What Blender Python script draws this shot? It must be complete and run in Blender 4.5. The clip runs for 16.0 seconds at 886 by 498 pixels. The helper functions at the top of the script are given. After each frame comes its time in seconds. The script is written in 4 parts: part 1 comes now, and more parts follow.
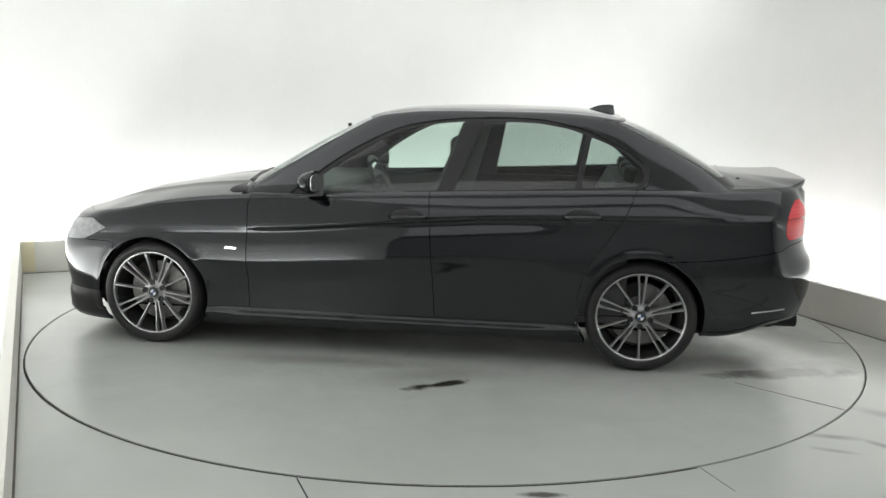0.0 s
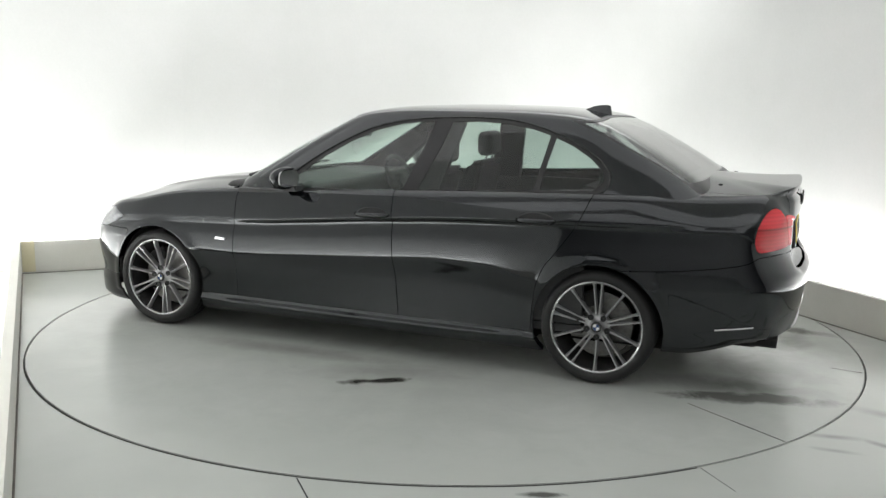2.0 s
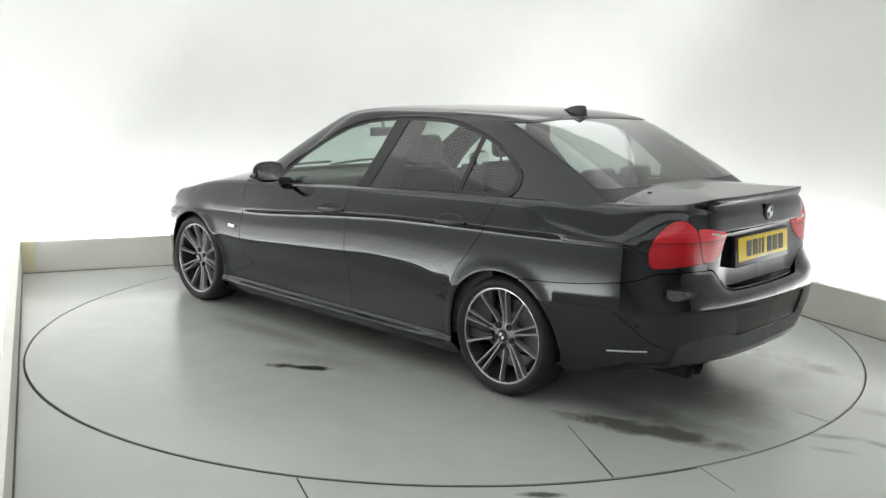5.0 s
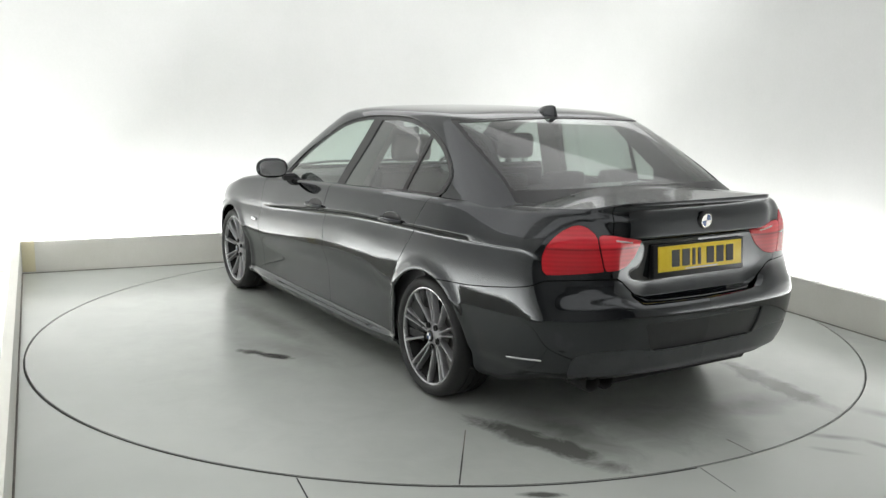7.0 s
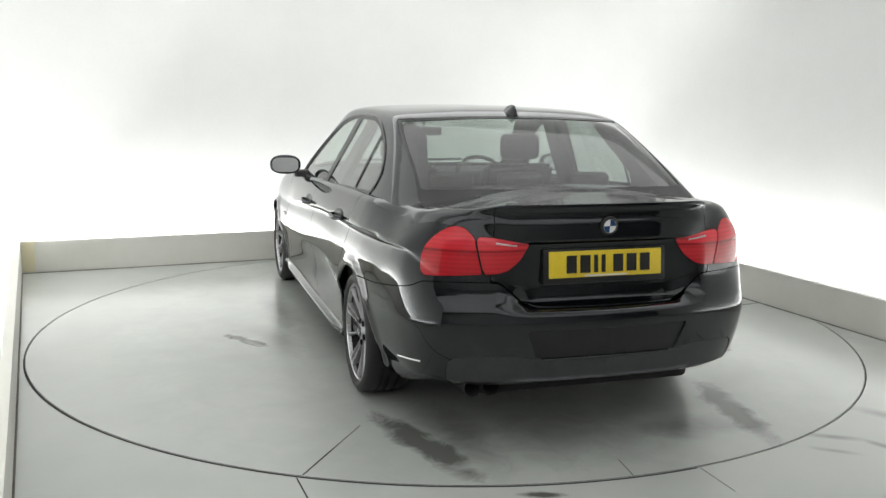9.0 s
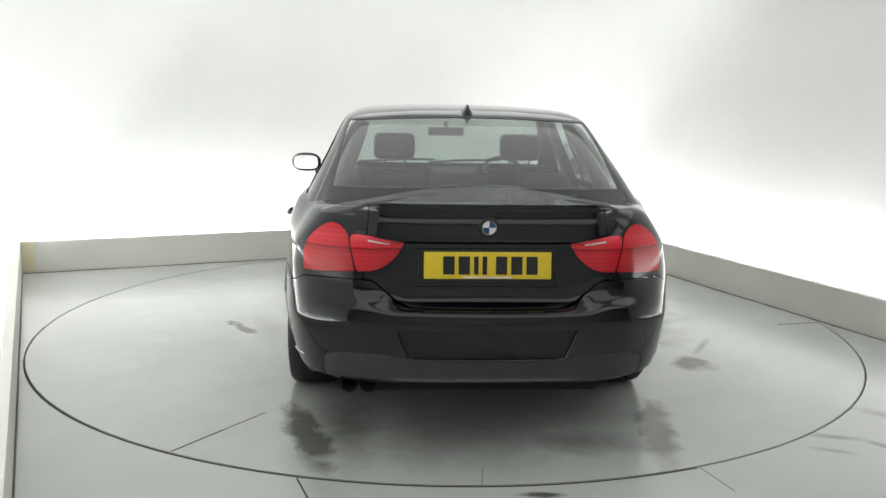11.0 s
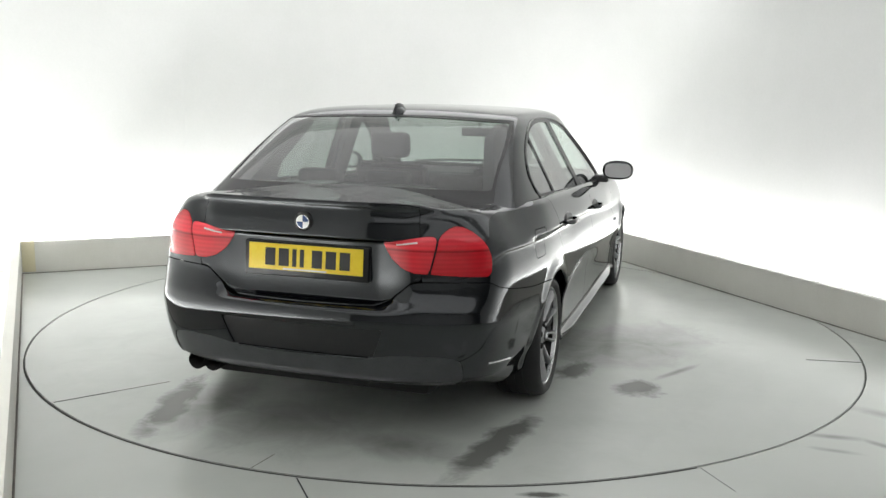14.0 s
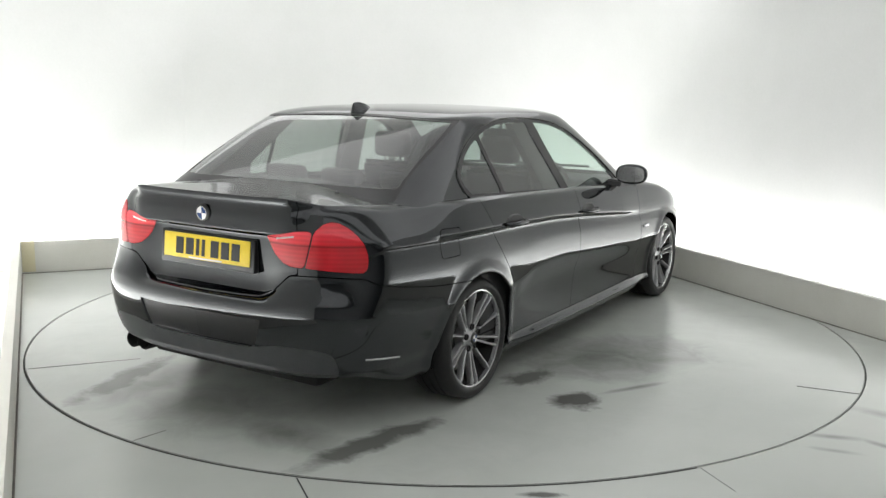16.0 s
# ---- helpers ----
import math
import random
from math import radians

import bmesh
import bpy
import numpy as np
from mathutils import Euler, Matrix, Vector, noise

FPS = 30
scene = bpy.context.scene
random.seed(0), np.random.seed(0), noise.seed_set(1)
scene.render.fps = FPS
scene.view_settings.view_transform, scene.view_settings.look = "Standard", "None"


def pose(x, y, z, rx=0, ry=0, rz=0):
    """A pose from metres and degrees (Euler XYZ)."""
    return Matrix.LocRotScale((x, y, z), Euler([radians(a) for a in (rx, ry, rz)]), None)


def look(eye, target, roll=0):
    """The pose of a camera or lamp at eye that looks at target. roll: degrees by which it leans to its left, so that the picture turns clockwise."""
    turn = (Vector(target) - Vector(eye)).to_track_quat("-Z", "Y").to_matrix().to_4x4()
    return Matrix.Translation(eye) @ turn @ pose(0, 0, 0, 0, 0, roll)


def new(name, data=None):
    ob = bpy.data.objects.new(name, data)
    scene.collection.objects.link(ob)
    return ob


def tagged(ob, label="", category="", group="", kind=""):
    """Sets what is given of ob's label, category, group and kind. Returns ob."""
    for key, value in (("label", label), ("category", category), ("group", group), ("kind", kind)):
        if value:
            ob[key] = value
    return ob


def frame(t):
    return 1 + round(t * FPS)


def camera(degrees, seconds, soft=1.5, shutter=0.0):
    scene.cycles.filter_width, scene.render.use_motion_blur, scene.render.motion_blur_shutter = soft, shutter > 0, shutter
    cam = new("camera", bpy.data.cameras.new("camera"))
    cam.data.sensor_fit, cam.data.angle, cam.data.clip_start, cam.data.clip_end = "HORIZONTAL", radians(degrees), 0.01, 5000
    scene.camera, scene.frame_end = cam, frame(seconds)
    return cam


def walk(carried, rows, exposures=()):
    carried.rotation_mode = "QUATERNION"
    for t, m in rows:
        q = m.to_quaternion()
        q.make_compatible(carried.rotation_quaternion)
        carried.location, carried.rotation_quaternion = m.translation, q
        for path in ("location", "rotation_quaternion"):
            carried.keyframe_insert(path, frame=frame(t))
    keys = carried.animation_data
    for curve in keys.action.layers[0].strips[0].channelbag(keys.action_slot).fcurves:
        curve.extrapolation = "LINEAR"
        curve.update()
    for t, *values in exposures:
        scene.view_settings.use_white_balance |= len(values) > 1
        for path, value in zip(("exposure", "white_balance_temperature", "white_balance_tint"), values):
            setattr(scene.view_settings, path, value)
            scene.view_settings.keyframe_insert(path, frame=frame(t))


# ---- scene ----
import mathutils

# camera: fixed on a stand, looking down at the turntable
cam = camera(51.88, 16.0, soft=1.45)
EYE = Vector((0.0, -5.7241, 1.4811))
AIM = EYE + Vector((-0.003713, 0.984945, -0.172828))
walk(cam, [(0.0, look(EYE, AIM, 0.9698)), (16.0, look(EYE, AIM, 0.9698))])

# turning of the platform: degrees at t seconds
DISC_R = 2.484
CAR_OFF = (0.2082, -0.0276, -0.010)


def heading(t):
    return 115.247 - 7.0925 * (t - 8)


# world: closed hall, only faint ambient
world = bpy.data.worlds.new("hall_air")
scene.world = world
world.use_nodes = True
world.node_tree.nodes["Background"].inputs[0].default_value = (0.9, 0.95, 1.0, 1)
world.node_tree.nodes["Background"].inputs[1].default_value = 0.05
scene.view_settings.exposure = 0.0


def area_lamp(name, eye, target, sx, sy, watts, colour=(1, 1, 1), spread=180):
    d = bpy.data.lights.new(name, "AREA")
    d.shape, d.size, d.size_y, d.energy, d.color, d.spread = "RECTANGLE", sx, sy, watts, colour, radians(spread)
    ob = new(name, d)
    ob.matrix_world = look(eye, target)
    return ob


# ------------------------------------------------------------------ materials
def nodes_of(name):
    m = bpy.data.materials.new(name)
    m.use_nodes = True
    nt = m.node_tree
    return m, nt, nt.nodes["Principled BSDF"]


def add(nt, kind, **values):
    n = nt.nodes.new(kind)
    for k, v in values.items():
        if k in n.inputs:
            n.inputs[k].default_value = v
    return n


def math_node(nt, op, a, b):
    n = nt.nodes.new("ShaderNodeMath")
    n.operation = op
    for i, v in enumerate((a, b)):
        if isinstance(v, (int, float)):
            n.inputs[i].default_value = v
        else:
            nt.links.new(v, n.inputs[i])
    return n.outputs[0]


def ramp(nt, src, stops):
    n = nt.nodes.new("ShaderNodeValToRGB")
    e = n.color_ramp.elements
    while len(e) < len(stops):
        e.new(0.5)
    for el, (p, c) in zip(e, stops):
        el.position, el.color = p, (*c, 1) if len(c) == 3 else c
    nt.links.new(src, n.inputs[0])
    return n.outputs[0]


def surface(name, c1, c2, rough, scale=8.0, metal=0.0, bump=0.0, coat=0.0, fine=120.0, rough_var=0.08, spec=0.5):
    """A plain surface with broad and fine variation of colour, gloss and relief."""
    m, nt, b = nodes_of(name)
    tc = nt.nodes.new("ShaderNodeTexCoord")
    big = add(nt, "ShaderNodeTexNoise", Scale=scale, Detail=6.0, Roughness=0.6)
    small = add(nt, "ShaderNodeTexNoise", Scale=fine, Detail=3.0)
    for n in (big, small):
        nt.links.new(tc.outputs["Object"], n.inputs["Vector"])
    mixed = math_node(nt, "ADD", math_node(nt, "MULTIPLY", big.outputs["Fac"], 0.7), math_node(nt, "MULTIPLY", small.outputs["Fac"], 0.3))
    nt.links.new(ramp(nt, mixed, [(0.35, c1), (0.65, c2)]), b.inputs["Base Color"])
    r = math_node(nt, "ADD", math_node(nt, "MULTIPLY", mixed, 2 * rough_var), rough - rough_var)
    nt.links.new(r, b.inputs["Roughness"])
    b.inputs["Metallic"].default_value = metal
    b.inputs["Specular IOR Level"].default_value = spec
    b.inputs["Coat Weight"].default_value = coat
    b.inputs["Coat Roughness"].default_value = 0.03
    if bump:
        bp = add(nt, "ShaderNodeBump", Strength=bump, Distance=0.002)
        nt.links.new(small.outputs["Fac"], bp.inputs["Height"])
        nt.links.new(bp.outputs[0], b.inputs["Normal"])
    return m


def glass(name, tint, gloss=1.45, rough=0.0):
    m, nt, b = nodes_of(name)
    nt.nodes.remove(b)
    out = nt.nodes["Material Output"]
    tr = add(nt, "ShaderNodeBsdfTransparent", Color=(*tint, 1))
    gl = add(nt, "ShaderNodeBsdfGlossy", Color=(1, 1, 1, 1), Roughness=rough)
    lw = add(nt, "ShaderNodeLayerWeight", Blend=0.5)
    mx = nt.nodes.new("ShaderNodeMixShader")
    steep = math_node(nt, "POWER", lw.outputs["Facing"], 3.2)
    nt.links.new(math_node(nt, "ADD", math_node(nt, "MULTIPLY", steep, 0.9), 0.06), mx.inputs[0])
    nt.links.new(tr.outputs[0], mx.inputs[1])
    nt.links.new(gl.outputs[0], mx.inputs[2])
    nt.links.new(mx.outputs[0], out.inputs[0])
    return m


def lamp_red(name, c):
    """Red lens over stacked reflectors: bands by height with fine ribs."""
    m, nt, b = nodes_of(name)
    tc = nt.nodes.new("ShaderNodeTexCoord")
    sep = nt.nodes.new("ShaderNodeSeparateXYZ")
    nt.links.new(tc.outputs["Object"], sep.inputs[0])
    h = math_node(nt, "MULTIPLY", math_node(nt, "SUBTRACT", sep.outputs["Z"], 0.72), 1 / 0.24)
    dim = lambda k: tuple(x * k for x in c)
    pale = (min(1, c[0] * 1.15), c[1] * 1.8 + 0.01, c[2] * 1.8 + 0.01)
    bands = ramp(nt, h, [(0.0, dim(0.55)), (0.10, dim(0.72)), (0.42, dim(0.85)), (0.50, dim(0.75)), (0.525, dim(0.32)), (0.555, c), (0.72, pale), (0.93, c)])
    w = add(nt, "ShaderNodeTexWave", Scale=17.0, Distortion=0.0)
    w.bands_direction = "Z"
    nt.links.new(tc.outputs["Object"], w.inputs["Vector"])
    mix = nt.nodes.new("ShaderNodeMixRGB")
    mix.blend_type = "MULTIPLY"
    mix.inputs[0].default_value = 0.13
    nt.links.new(bands, mix.inputs[1])
    nt.links.new(w.outputs["Color"], mix.inputs[2])
    nt.links.new(mix.outputs[0], b.inputs["Base Color"])
    b.inputs["Roughness"].default_value = 0.10
    b.inputs["Specular IOR Level"].default_value = 0.6
    return m


def stained_shaded_floor(name, spots, seed):
    """Grey-green floor paint, worn, with damp stains of their own shape, and painted-in shade, at the spots (x, y, rx,
    ry, turn, depth).
    """
    m, nt, b = nodes_of(name)
    tc = nt.nodes.new("ShaderNodeTexCoord")
    big = add(nt, "ShaderNodeTexNoise", Scale=0.9, Detail=5.0, Roughness=0.55)
    mid = add(nt, "ShaderNodeTexNoise", Scale=5.0, Detail=6.0, Roughness=0.65, Distortion=0.6)
    fine = add(nt, "ShaderNodeTexNoise", Scale=90.0, Detail=2.0)
    shift = nt.nodes.new("ShaderNodeMapping")
    shift.inputs["Location"].default_value = (seed, seed * 0.7, 0)
    nt.links.new(tc.outputs["Object"], shift.inputs[0])
    for n in (big, mid, fine):
        nt.links.new(shift.outputs[0], n.inputs["Vector"])
    base = ramp(nt, big.outputs["Fac"], [(0.3, (0.485, 0.51, 0.48)), (0.7, (0.53, 0.552, 0.522))])
    total = None
    for x, y, rx, ry, turn, depth in spots:
        mp = nt.nodes.new("ShaderNodeMapping")
        mp.vector_type = "TEXTURE"
        mp.inputs["Location"].default_value = (x, y, 0)
        mp.inputs["Rotation"].default_value = (0, 0, radians(turn))
        mp.inputs["Scale"].default_value = (rx, ry, 1)
        nt.links.new(tc.outputs["Object"], mp.inputs[0])
        ln = nt.nodes.new("ShaderNodeVectorMath")
        ln.operation = "LENGTH"
        nt.links.new(mp.outputs[0], ln.inputs[0])
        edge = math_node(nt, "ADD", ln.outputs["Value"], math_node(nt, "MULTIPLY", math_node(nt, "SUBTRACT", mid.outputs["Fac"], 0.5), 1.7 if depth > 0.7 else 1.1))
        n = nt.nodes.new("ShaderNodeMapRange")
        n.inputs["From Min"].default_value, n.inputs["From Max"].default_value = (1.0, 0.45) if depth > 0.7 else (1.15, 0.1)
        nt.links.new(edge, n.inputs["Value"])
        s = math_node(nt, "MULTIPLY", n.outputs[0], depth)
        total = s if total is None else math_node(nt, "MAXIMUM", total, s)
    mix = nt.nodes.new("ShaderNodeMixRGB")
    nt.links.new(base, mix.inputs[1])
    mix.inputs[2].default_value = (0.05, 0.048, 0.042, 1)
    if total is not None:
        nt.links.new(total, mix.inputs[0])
    else:
        mix.inputs[0].default_value = 0.0
    scuff = nt.nodes.new("ShaderNodeMixRGB")
    scuff.blend_type = "MULTIPLY"
    scuff.inputs[0].default_value = 0.6
    nt.links.new(mix.outputs[0], scuff.inputs[1])
    nt.links.new(ramp(nt, big.outputs["Fac"], [(0.35, (0.95, 0.95, 0.94)), (0.6, (1, 1, 1))]), scuff.inputs[2])
    nt.links.new(scuff.outputs[0], b.inputs["Base Color"])
    r = math_node(nt, "ADD", 0.19, math_node(nt, "MULTIPLY", big.outputs["Fac"], 0.12))
    if total is not None:
        r = math_node(nt, "SUBTRACT", r, math_node(nt, "MULTIPLY", total, 0.08))
    nt.links.new(r, b.inputs["Roughness"])
    bp = add(nt, "ShaderNodeBump", Strength=0.06, Distance=0.001)
    nt.links.new(fine.outputs["Fac"], bp.inputs["Height"])
    nt.links.new(bp.outputs[0], b.inputs["Normal"])
    return m


M_PAINT = surface("black_paint", (0.003, 0.0036, 0.0046), (0.005, 0.0058, 0.007), 0.05, scale=3, fine=400, rough_var=0.01, spec=0.76)
M_PAINT.node_tree.nodes["Principled BSDF"].inputs["Specular Tint"].default_value = (0.94, 0.97, 1.0, 1.0)
M_TRIM = surface("black_trim", (0.008, 0.008, 0.009), (0.014, 0.014, 0.015), 0.3, scale=10)
M_BEAD = surface("gloss_bead", (0.010, 0.010, 0.011), (0.016, 0.016, 0.017), 0.12, scale=10, rough_var=0.03)
M_PLASTIC = surface("grey_plastic", (0.02, 0.02, 0.021), (0.032, 0.032, 0.033), 0.5, scale=12, bump=0.2)
M_VALANCE = surface("valance_plastic", (0.040, 0.042, 0.045), (0.055, 0.057, 0.060), 0.3, scale=12, bump=0.1)
M_UNDER = surface("underbody", (0.008, 0.008, 0.008), (0.016, 0.015, 0.014), 0.85, scale=8)
M_RUBBER = surface("tyre_rubber", (0.009, 0.009, 0.010), (0.016, 0.016, 0.016), 0.62, scale=14, bump=0.3)
M_RIM = surface("alloy", (0.38, 0.38, 0.39), (0.47, 0.47, 0.48), 0.32, scale=20, metal=0.7, rough_var=0.06)
M_LIP = surface("bright_alloy", (0.45, 0.45, 0.46), (0.55, 0.55, 0.56), 0.25, scale=20, metal=0.95)
M_IRON = surface("brake_iron", (0.15, 0.145, 0.14), (0.24, 0.235, 0.23), 0.4, scale=40, metal=0.8)
M_CHROME = surface("chrome", (0.75, 0.75, 0.76), (0.85, 0.85, 0.86), 0.1, metal=1.0, rough_var=0.03)
M_GLASS = glass("green_glass", (0.72, 0.82, 0.77))
M_GLASS_REAR = glass("dark_glass", (0.50, 0.57, 0.54))
M_SCREEN = glass("screen_glass", (0.40, 0.44, 0.42))
M_LEATHER = surface("seat_leather", (0.014, 0.014, 0.015), (0.024, 0.024, 0.025), 0.5, scale=16, bump=0.3)
M_RED = lamp_red("red_lens", (0.70, 0.018, 0.030))
M_RED_CLEAR = lamp_red("pink_lens", (0.80, 0.036, 0.05))
M_CLEAR = surface("clear_lens", (0.65, 0.66, 0.68), (0.8, 0.8, 0.82), 0.1, metal=0.4)
M_HEAD = surface("headlight_lens", (0.22, 0.225, 0.235), (0.34, 0.345, 0.36), 0.08, scale=30, metal=0.2)
M_WHITE_LENS = surface("silver_lens", (0.72, 0.6, 0.6), (0.85, 0.76, 0.76), 0.2)
M_PLATE = surface("yellow_plate", (0.86, 0.62, 0.03), (0.9, 0.68, 0.05), 0.35, scale=30)
M_INK = surface("black_ink", (0.012, 0.012, 0.012), (0.02, 0.02, 0.02), 0.4)
M_BLUE = surface("blue_enamel", (0.02, 0.05, 0.16), (0.03, 0.07, 0.2), 0.2)
M_WHITE = surface("white_enamel", (0.75, 0.75, 0.76), (0.82, 0.82, 0.82), 0.25)
M_WALL = surface("wall_paint", (0.80, 0.81, 0.79), (0.85, 0.855, 0.84), 0.75, scale=1.2, bump=0.06, fine=60, rough_var=0.05, spec=0.3)
M_KERB = surface("kerb_paint", (0.70, 0.69, 0.63), (0.78, 0.77, 0.72), 0.5, scale=2.5, bump=0.1)
M_YELLOW = surface("yellowed_paint", (0.70, 0.64, 0.42), (0.76, 0.71, 0.52), 0.5, scale=6)
M_CEIL = surface("ceiling_paint", (0.6, 0.6, 0.6), (0.68, 0.68, 0.68), 0.8, scale=2)
M_HALL = surface("hall_paint", (0.74, 0.74, 0.74), (0.82, 0.82, 0.82), 0.7, scale=1.5)
M_JOINT = surface("joint_dirt", (0.07, 0.064, 0.055), (0.19, 0.175, 0.15), 0.8, scale=5)
M_GAP = surface("gap_dirt", (0.012, 0.013, 0.012), (0.03, 0.03, 0.028), 0.8, scale=12)

# stains on the platform, in its own axes; the last two ovals paint in the car's shade along with dirt
M_DISC = stained_shaded_floor("platform_paint", [
    (-0.15, 1.27, 0.22, 0.055, 34, 1.0), (-0.1, 1.12, 0.6, 0.22, 20, 0.34), (0.45, 0.98, 0.9, 0.14, 2, 0.40),
    (-1.93, 0.72, 0.46, 0.12, 16, 0.78), (-1.85, 0.55, 0.52, 0.22, 8, 0.60), (-1.90, -0.82, 0.50, 0.10, -10, 0.75),
    (-0.93, -1.33, 0.17, 0.14, -20, 0.88), (-0.58, -1.49, 0.24, 0.03, -30, 0.65), (-0.12, -1.18, 0.66, 0.42, -25, 0.70),
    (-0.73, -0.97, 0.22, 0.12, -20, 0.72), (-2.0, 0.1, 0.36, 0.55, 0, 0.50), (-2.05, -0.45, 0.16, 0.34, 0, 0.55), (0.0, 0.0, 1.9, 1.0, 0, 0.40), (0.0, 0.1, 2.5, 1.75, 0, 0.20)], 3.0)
# the last two spots are soft darker bands along the right kerb
M_FLOOR = stained_shaded_floor("floor_paint", [
    (0.37, -2.54, 0.10, 0.03, 0, 0.85), (1.72, -1.90, 0.14, 0.035, -12, 0.5), (1.66, -2.06, 0.12, 0.03, -20, 0.4), (1.92, -2.02, 0.14, 0.03, -50, 0.5),
    (2.1, -1.62, 0.25, 0.06, -40, 0.35), (2.3, 0.3, 0.7, 0.12, -68, 0.3), (1.9, 1.2, 0.6, 0.14, -68, 0.25)], 9.0)


# ------------------------------------------------------------------ mesh helpers
def mesh_of(name, verts, faces, material, smooth=False, normals=None):
    me = bpy.data.meshes.new(name)
    me.from_pydata([tuple(v) for v in verts], [], [tuple(f) for f in faces])
    me.materials.append(material)
    if smooth or normals is not None:
        me.polygons.foreach_set("use_smooth", [True] * len(me.polygons))
    if normals is not None:
        me.normals_split_custom_set_from_vertices([tuple(n) for n in normals])
    me.update()
    return me


def part(name, bm, material, parent, label="", smooth=True, sharp=40):
    """Links a bmesh as one mesh object under a thing or a part."""
    me = bpy.data.meshes.new(name)
    bmesh.ops.recalc_face_normals(bm, faces=bm.faces)
    bm.to_mesh(me)
    bm.free()
    me.materials.append(material)
    if smooth:
        me.polygons.foreach_set("use_smooth", [True] * len(me.polygons))
        me.set_sharp_from_angle(angle=radians(sharp))
    ob = new(name, me)
    ob.parent = parent
    if label:
        tagged(ob, label)
    return ob


def box(bm, x0, x1, y0, y1, z0, z1, bevel=0.0, seg=2):
    g = bmesh.ops.create_cube(bm, size=1.0, matrix=Matrix.Translation(((x0 + x1) / 2, (y0 + y1) / 2, (z0 + z1) / 2)) @ Matrix.Diagonal((x1 - x0, y1 - y0, z1 - z0, 1)))
    if bevel:
        es = list({e for v in g["verts"] for e in v.link_edges})
        bmesh.ops.bevel(bm, geom=es, offset=bevel, segments=seg, affect="EDGES", profile=0.5)


def lathe(bm, profile, seg=48, m=Matrix.Identity(4), close=False):
    """Turns (r, y) points about the y axis."""
    rings = []
    for r, y in profile:
        rings.append([bm.verts.new(m @ Vector((r * math.cos(2 * math.pi * k / seg), y, r * math.sin(2 * math.pi * k / seg)))) for k in range(seg)])
    pairs = list(zip(rings, rings[1:])) + ([(rings[-1], rings[0])] if close else [])
    for a, b in pairs:
        for k in range(seg):
            bm.faces.new((a[k], a[(k + 1) % seg], b[(k + 1) % seg], b[k]))
    return rings


def prism(bm, outline, y0, y1, m=Matrix.Identity(4)):
    """A solid from an outline in (x, z), from y0 to y1."""
    a = [bm.verts.new(m @ Vector((x, y0, z))) for x, z in outline]
    b = [bm.verts.new(m @ Vector((x, y1, z))) for x, z in outline]
    n = len(outline)
    bm.faces.new(a)
    bm.faces.new(b[::-1])
    for k in range(n):
        bm.faces.new((a[k], b[k], b[(k + 1) % n], a[(k + 1) % n]))


def tube(bm, pts, radius, seg=8):
    rings = []
    pts = [Vector(p) for p in pts]
    for i, p in enumerate(pts):
        d = (pts[min(i + 1, len(pts) - 1)] - pts[max(i - 1, 0)]).normalized()
        s = d.orthogonal().normalized()
        t = d.cross(s)
        rings.append([bm.verts.new(p + radius * (math.cos(2 * math.pi * k / seg) * s + math.sin(2 * math.pi * k / seg) * t)) for k in range(seg)])
    for a, b in zip(rings, rings[1:]):
        for k in range(seg):
            bm.faces.new((a[k], a[(k + 1) % seg], b[(k + 1) % seg], b[k]))
    bm.faces.new(rings[0][::-1])
    bm.faces.new(rings[-1])


# ------------------------------------------------------------------ the hall
def setting(name, bm, material, label, category, smooth=False):
    ob = part(name, bm, material, None, "", smooth)
    return tagged(ob, label, category, kind="structure")


GAP = 0.008
SEG = 192


def ring_mesh(bm, r0, r1, z, seg=SEG):
    a = [bm.verts.new((r0 * math.cos(2 * math.pi * k / seg), r0 * math.sin(2 * math.pi * k / seg), z)) for k in range(seg)]
    b = [bm.verts.new((r1 * math.cos(2 * math.pi * k / seg), r1 * math.sin(2 * math.pi * k / seg), z)) for k in range(seg)]
    for k in range(seg):
        bm.faces.new((a[k], b[k], b[(k + 1) % seg], a[(k + 1) % seg]))
    return a, b


bm = bmesh.new()
ring_mesh(bm, DISC_R, 4.2, 0.0)
ring_mesh(bm, 4.2, 13.0, 0.0)
a, b = ring_mesh(bm, DISC_R + 0.0005, DISC_R - 0.05, -0.10)
lathe(bm, [(DISC_R, 0.0), (DISC_R, -0.1)], SEG, Matrix.Rotation(radians(90), 4, "X"))
setting("floor", bm, M_FLOOR, "grey-green painted concrete floor with faint damp stains and darker bands along the right kerb", "floor")

ROOM_L = Vector((-3.325, 1.2575, 0))
ROOM_C = Vector((1.146, 3.211, 0))
DIR_L = Vector((0.413, -0.911, 0)).normalized()
DIR_R = Vector((0.408, -0.913, 0)).normalized()
DIR_A = (ROOM_C - ROOM_L).normalized()


